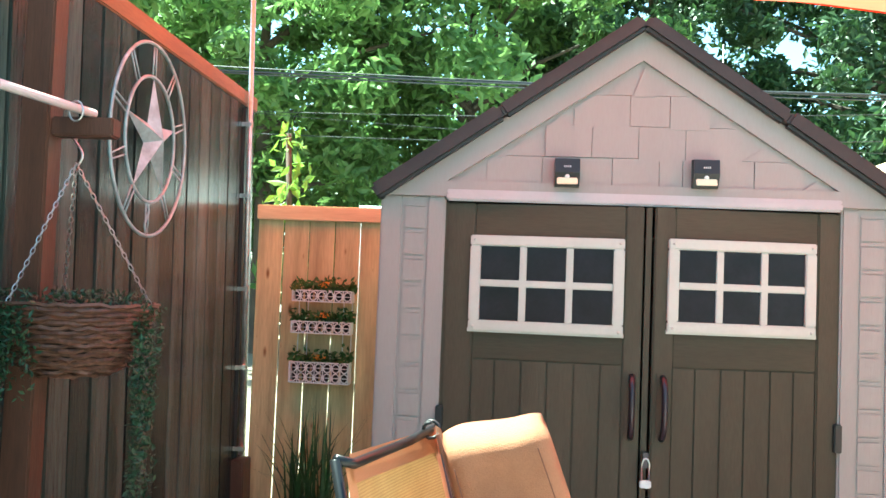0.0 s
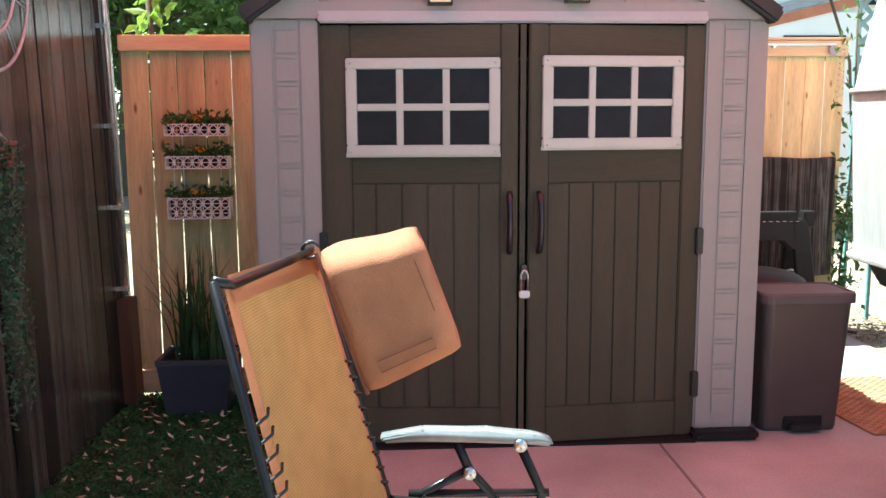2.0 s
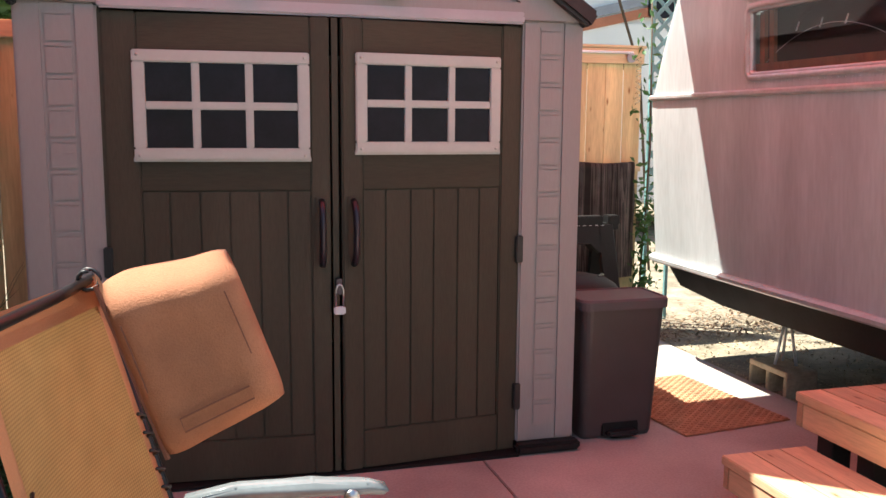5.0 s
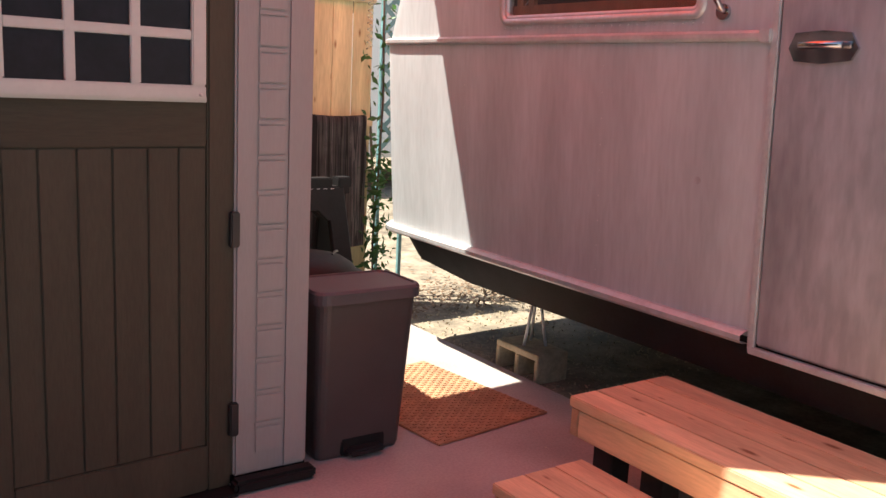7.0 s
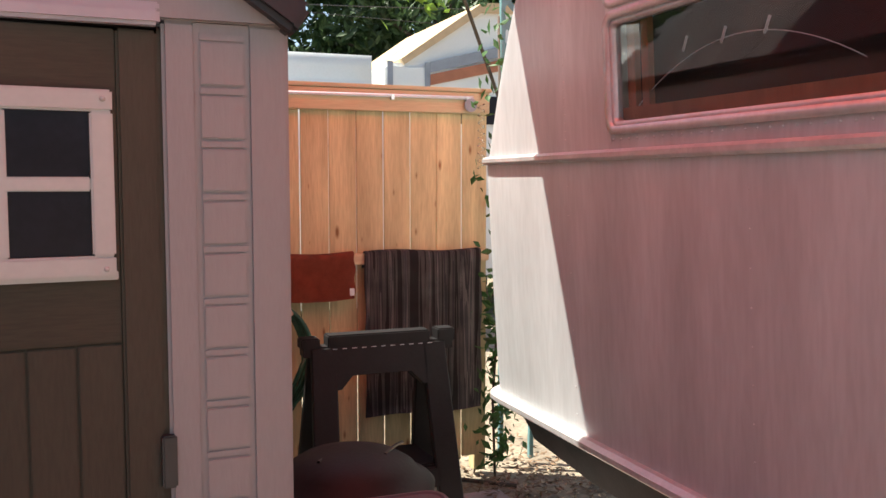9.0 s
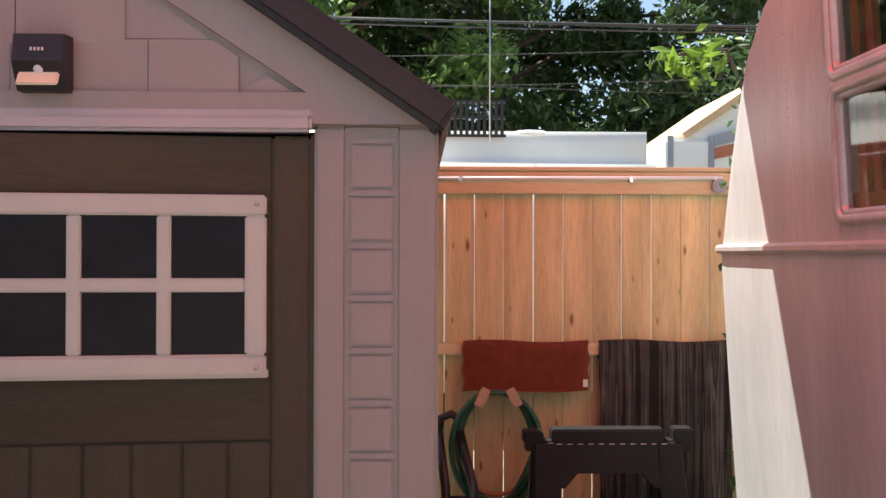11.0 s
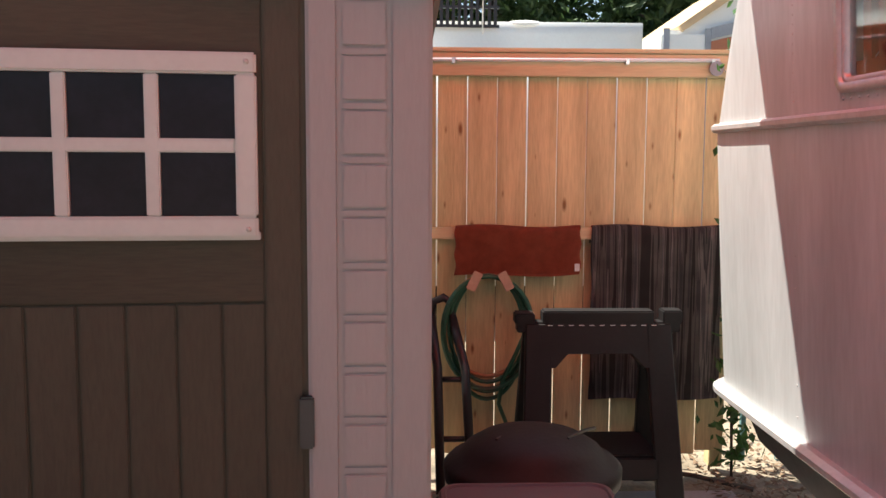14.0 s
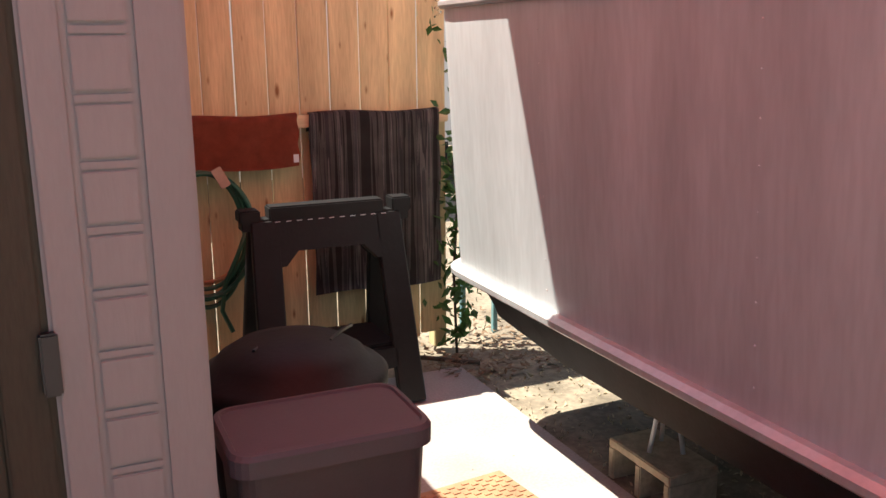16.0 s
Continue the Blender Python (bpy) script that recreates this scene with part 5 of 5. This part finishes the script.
tubepart("grab_rail", trailer, chrome, [(TX, -0.81, 1.70), (TX - 0.03, -0.81, 1.705), (TX - 0.05, -0.80, 1.74), (TX - 0.055, -0.79, 1.81), (TX - 0.05, -0.785, 1.89), (TX - 0.03, -0.785, 1.92), (TX, -0.785, 1.925)], 0.011, 8)
for z in (1.70, 1.925):
    bm = bmesh.new()
    tube(bm, [(TX + 0.002, -0.80, z), (TX - 0.012, -0.80, z)], 0.026, 14)
    part("rail_boss", bm, chrome, trailer, smooth=False)

# the old body leans out a little towards the yard
for o in trailer.children_recursive:
    for v in o.data.vertices:
        v.co.x += 0.02 - 0.06 * (v.co.z - 0.64)

jack = thing("trailer_jack", "white steel jack stand under the trailer", "jack")
for dx, dy in ((-0.07, 0), (0.05, 0.06), (0.05, -0.06)):
    tubepart("leg", jack, white_metal, [(3.53 + dx * 0.8, 0.60 + dy, 0.116), (3.56, 0.62, 0.46)], 0.009, 6)
boxpart("head", jack, white_metal, 3.53, 3.59, 0.59, 0.65, 0.45, 0.52, bevel=0.004)
block = thing("concrete_block", "cream hollow concrete block under the jack", "concrete block")
for a, b in ((0.42, 0.45), (0.575, 0.605), (0.73, 0.76)):
    boxpart("web", block, cream_block, 3.42, 3.62, a, b, -0.035, 0.084, bevel=0.004)
boxpart("top_shell", block, cream_block, 3.42, 3.62, 0.42, 0.76, 0.084, 0.116, bevel=0.004)

# litter under and behind the trailer
rs = np.random.RandomState(31)
n = 900
pts = np.stack([rs.uniform(3.2, 4.6, n), 1.9 + np.abs(rs.normal(0, 0.45, n)) - 0.15, rs.uniform(-0.03, 0.03, n)], 1)
tagged(leaf_cloud("leaf_litter", brown_leaf, pts, 0.024, None, 32, flat=0.75), "brown leaf litter at the fence foot", "leaves", kind="stuff")
n = 1500
pts = np.stack([rs.uniform(3.3, 4.8, n), rs.uniform(0.2, 2.2, n), rs.uniform(-0.034, -0.025, n)], 1)
tagged(leaf_cloud("gravel", cream_block, pts, 0.012, None, 33), "small pale stones on the dirt", "gravel", kind="stuff")
branch = thing("fallen_branch", "thin bare branch on the ground", "branch")
tubepart("stick", branch, bark, [(3.05, 2.12, 0.03), (3.25, 2.05, 0.02), (3.48, 1.92, 0.0)], 0.012, 6)

rs = np.random.RandomState(61)
n = 260
pts = np.stack([rs.uniform(0.05, 3.3, n), rs.uniform(-1.6, 1.8, n), rs.uniform(0.002, 0.006, n)], 1)
tagged(leaf_cloud("patio_litter", dry_leaf, pts, 0.006, None, 62, flat=0.75), "tiny dry leaf bits on the concrete", "litter", kind="stuff")

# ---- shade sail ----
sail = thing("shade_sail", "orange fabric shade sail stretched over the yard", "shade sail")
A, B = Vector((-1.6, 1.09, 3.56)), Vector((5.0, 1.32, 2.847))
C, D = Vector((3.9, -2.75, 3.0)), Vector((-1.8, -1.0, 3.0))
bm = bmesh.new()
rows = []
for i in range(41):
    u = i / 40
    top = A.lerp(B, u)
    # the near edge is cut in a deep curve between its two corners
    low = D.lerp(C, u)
    # unseen left part is added and bent so its shadow covers the patio
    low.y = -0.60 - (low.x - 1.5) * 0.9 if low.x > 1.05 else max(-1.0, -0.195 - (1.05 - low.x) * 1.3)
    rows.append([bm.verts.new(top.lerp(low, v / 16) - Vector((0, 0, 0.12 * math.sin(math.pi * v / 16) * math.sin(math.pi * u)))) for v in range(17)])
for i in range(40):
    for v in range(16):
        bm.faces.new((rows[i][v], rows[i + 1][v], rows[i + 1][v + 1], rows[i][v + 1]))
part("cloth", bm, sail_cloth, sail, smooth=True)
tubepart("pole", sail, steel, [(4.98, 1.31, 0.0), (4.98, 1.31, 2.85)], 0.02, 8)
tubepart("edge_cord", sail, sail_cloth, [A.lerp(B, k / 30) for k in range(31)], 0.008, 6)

# ---- beyond the fence ----
def rv_body(name, label, x0, x1, y0, y1, z0, z1, r):
    t = thing(name, label, "caravan")
    bm = bmesh.new()
    box(bm, x0, x1, y0, y1, z0, z1)
    es = [e for e in bm.edges if all(v.co.z > (z0 + z1) / 2 for v in e.verts)] + [e for e in bm.edges if abs(e.verts[0].co.z - e.verts[1].co.z) > 0.5]
    bmesh.ops.bevel(bm, geom=es, offset=r, segments=6, affect='EDGES')
    part("body", bm, rv_white, t, smooth=True)
    return t


van = rv_body("camper_shell", "white moulded caravan with a rounded roof beyond the fence", -1.5, 4.40, 6.0, 11, 0.35, 2.76, 0.34)
boxpart("tail_lamp", van, red_lens, 3.86, 3.98, 5.985, 6.01, 2.345, 2.395, bevel=0.01)
bm = bmesh.new()
rounded_frame(bm, 0, 0.48, 0, 0.05, 0.02, 0.012, 0, 0.02)
bmesh.ops.transform(bm, matrix=Matrix.Translation((2.98, 5.985, 2.335)) @ Matrix.Rotation(radians(90), 4, 'Z'), verts=bm.verts)
part("name_plate", bm, steel, van)
boxpart("plate_bar", van, steel, 2.54, 2.94, 5.99, 6.01, 2.352, 2.368)
bm = bmesh.new()
lathe(bm, [(0.16, 2.72), (0.20, 2.735), (0.205, 2.75), (0.16, 2.775), (0.001, 2.78)], (2.97, 6.5), 20)
part("roof_vent", bm, rv_white, van)
tubepart("vent_stem", van, rv_grey, [(2.97, 6.5, 2.65), (2.97, 6.5, 2.73)], 0.05, 10)
bm = bmesh.new()
lathe(bm, [(0.22, 2.68), (0.2, 2.72), (0.1, 2.745), (0.001, 2.75)], (3.25, 6.9), 20)
part("roof_dome", bm, rv_white, van)
for k in range(11):
    boxpart("rack_slat", van, black_plastic, 2.12 + k * 0.055, 2.15 + k * 0.055, 6.3, 6.32, 2.70, 3.03)
for z in (2.70, 2.87, 3.02):
    boxpart("rack_rail", van, black_plastic, 2.10, 2.72, 6.295, 6.325, z, z + 0.025)
for x in (-1.0, 3.4):
    bm = bmesh.new()
    tube(bm, [(x, 6.05, 0.33), (x, 6.3, 0.33)], 0.36, 24)
    part("wheel", bm, black_rough, van)
tubepart("antenna", van, steel, [(2.545, 6.0, 2.6), (2.545, 6.0, 4.3)], 0.006, 5)

big = thing("motor_home", "white motor home with rust stripes beyond the fence", "caravan")
boxpart("body", big, rv_white, 4.55, 11, 7.4, 10, 0.4, 2.86, bevel=0.05)
bm = bmesh.new()
prism(bm, [(4.75, 2.86), (5.7, 3.5), (11, 3.75), (11, 2.86)], 7.45, 10, "y")
part("roof", bm, rv_white, big)
bm = bmesh.new()
prism(bm, [(4.72, 2.90), (5.7, 3.58), (11, 3.82), (11, 3.72), (5.7, 3.47), (4.76, 2.84)], 7.40, 10.05, "y")
part("awning_edge", bm, rv_tan, big, "tan awning edge")
for a, b in ((4.555, 4.62), (5.0, 5.06)):
    boxpart("frame_strip", big, rv_grey, a, b, 7.385, 7.405, 0.6, 2.87)
bm = bmesh.new()
prism(bm, [(5.06, 2.62), (6.5, 2.95), (6.5, 3.08), (5.06, 2.74)], 7.38, 7.397, "y")
part("stripe", bm, rv_rust, big)
bm = bmesh.new()
prism(bm, [(5.06, 2.76), (6.5, 3.12), (6.5, 3.24), (5.06, 2.88)], 7.38, 7.397, "y")
part("stripe", bm, rv_grey, big)
boxpart("window", big, tinted, 5.25, 6.1, 7.38, 7.40, 2.20, 2.52, bevel=0.02)
boxpart("window", big, tinted, 3.9 + 2.4, 7.2, 7.375, 7.40, 2.9, 3.3, bevel=0.02)
for x in (5.4, 9.6):
    bm = bmesh.new()
    tube(bm, [(x, 7.45, 0.38), (x, 7.7, 0.38)], 0.40, 24)
    part("wheel", bm, black_rough, big)


# ---- trees ----
def tree(name_label, x, y, h, crown_r, n, seed, material, size, low=0.25):
    t = thing("tree", name_label, "tree")
    rs = np.random.RandomState(seed)
    bm = bmesh.new()
    tube(bm, [(x, y, -0.05), (x + 0.1, y, h * 0.2), (x - 0.1, y + 0.1, h * 0.5), (x, y, h * 0.85)], 0.28, 9, r1=0.05)
    tips = []
    for k in range(16):
        a, z0 = rs.uniform(0, 6.28), h * rs.uniform(0.22, 0.7)
        ln = crown_r * rs.uniform(0.55, 1.0)
        tip = np.array([x + ln * math.cos(a), y + ln * math.sin(a), z0 + ln * rs.uniform(0.15, 0.7)])
        tube(bm, [(x, y, z0), tuple(np.array([x, y, z0]) * 0.5 + tip * 0.5 + [0, 0, 0.25]), tuple(tip)], 0.09, 6, r1=0.02)
        tips.append(tip)
    part("trunk", bm, bark, t)
    clumps = []
    for k in range(95):
        d = rs.normal(size=3)
        d /= np.linalg.norm(d)
        r = crown_r * rs.uniform(0.35, 1.0)
        clumps.append([x + d[0] * r, y + d[1] * r, h * (low + 1) / 2 + d[2] * r * (h * (1 - low) / 2) / crown_r])
    clumps = np.array(clumps + [list(p) for p in tips])
    idx = rs.randint(0, len(clumps), n)
    rad = rs.uniform(0.35, 1.0, len(clumps)) * crown_r * 0.27
    off = rs.normal(size=(n, 3))
    off /= np.linalg.norm(off, axis=1)[:, None]
    off *= (rs.uniform(0, 1, n) ** 0.45 * rad[idx])[:, None]
    off[:, 2] *= 0.7
    leaf_cloud("crown", material, clumps[idx] + off, size, t, seed, kind="stuff")
    return t


tree("tall leafy green tree in full sun", -5.2, 15.0, 11.5, 4.6, 30000, 1, tree_leaf, 0.15, 0.08)
tree("tall leafy green tree in full sun", -0.8, 18.0, 13.0, 4.8, 30000, 2, tree_leaf, 0.15, 0.08)
tree("tall leafy green tree with open branches", 4.0, 20.0, 13.5, 4.6, 26000, 3, tree_leaf_shaded, 0.14, 0.12)
tree("tall leafy green tree with open branches", 9.5, 18.5, 13.0, 4.8, 26000, 4, tree_leaf_shaded, 0.14, 0.1)
tree("tall leafy green tree", 15.0, 20.0, 12.5, 5.0, 22000, 5, tree_leaf, 0.16, 0.08)
tree("tall leafy green tree", -10.5, 17.0, 12.0, 5.0, 22000, 6, tree_leaf, 0.16, 0.05)
rs = np.random.RandomState(40)
n = 45000
xx = rs.uniform(-28, 38, n)
top = 7.5 + 2.5 * np.sin(xx * 0.45) + 1.5 * np.sin(xx * 1.3 + 1)
pts = np.stack([xx, 25 + rs.uniform(-1.5, 2.5, n), rs.uniform(0, 1, n) ** 0.8 * top], 1)
tagged(leaf_cloud("far_woods", tree_leaf_shaded, pts, 0.26, None, 41), "dense far band of trees", "woods", kind="stuff")
shrub = thing("maple_sapling", "young maple sapling with bright lobed leaves behind the side fence", "tree")
rs = np.random.RandomState(44)
tubepart("stem", shrub, bark, [(-1.08, 1.55, -0.035), (-1.06, 1.5, 1.4), (-1.10, 1.45, 2.4)], 0.02, 6)
pts = np.stack([rs.normal(-1.08, 0.06, 70), rs.normal(1.45, 0.1, 70), rs.uniform(1.85, 2.45, 70)], 1)
leaf_cloud("leaves", leaf_bright, pts, 0.055, shrub, 45, kind="stuff")
sprig = thing("overhanging_branch", "bright green leafy branch over the trailer end", "branch")
tubepart("twig", sprig, bark, [(4.9, 4.6, -0.03), (4.6, 4.4, 2.0), (4.0, 4.0, 3.0), (3.62, 3.8, 2.92)], 0.014, 6)
pts = np.stack([rs.normal(3.72, 0.13, 70), rs.normal(3.85, 0.08, 70), rs.normal(2.86, 0.09, 70)], 1)
leaf_cloud("leaves", leaf_bright, pts, 0.07, sprig, 46, kind="stuff")

# overhead wires
wires = thing("overhead_wires", "slack black overhead cables crossing the sky", "cables")
for y, za, zb, sag, r in ((9, 4.95, 4.55, 0.25, 0.018), (9, 4.99, 4.48, 0.3, 0.012), (9, 5.05, 4.36, 0.2, 0.010), (9.5, 4.35, 5.0, 0.5, 0.005), (9.5, 4.2, 4.75, 0.7, 0.005),
                           (10, 4.9, 3.9, 0.5, 0.004)):
    tubepart("cable", wires, wire_black, [(-12 + 28 * u, y, za + (zb - za) * u - sag * 4 * u * (1 - u)) for u in [k / 20 for k in range(21)]], r, 5)
for x in (-12.0, 16.0):
    tubepart("pole", wires, bark, [(x, 9.5, -0.05), (x, 9.5, 6.5)], 0.13, 8)
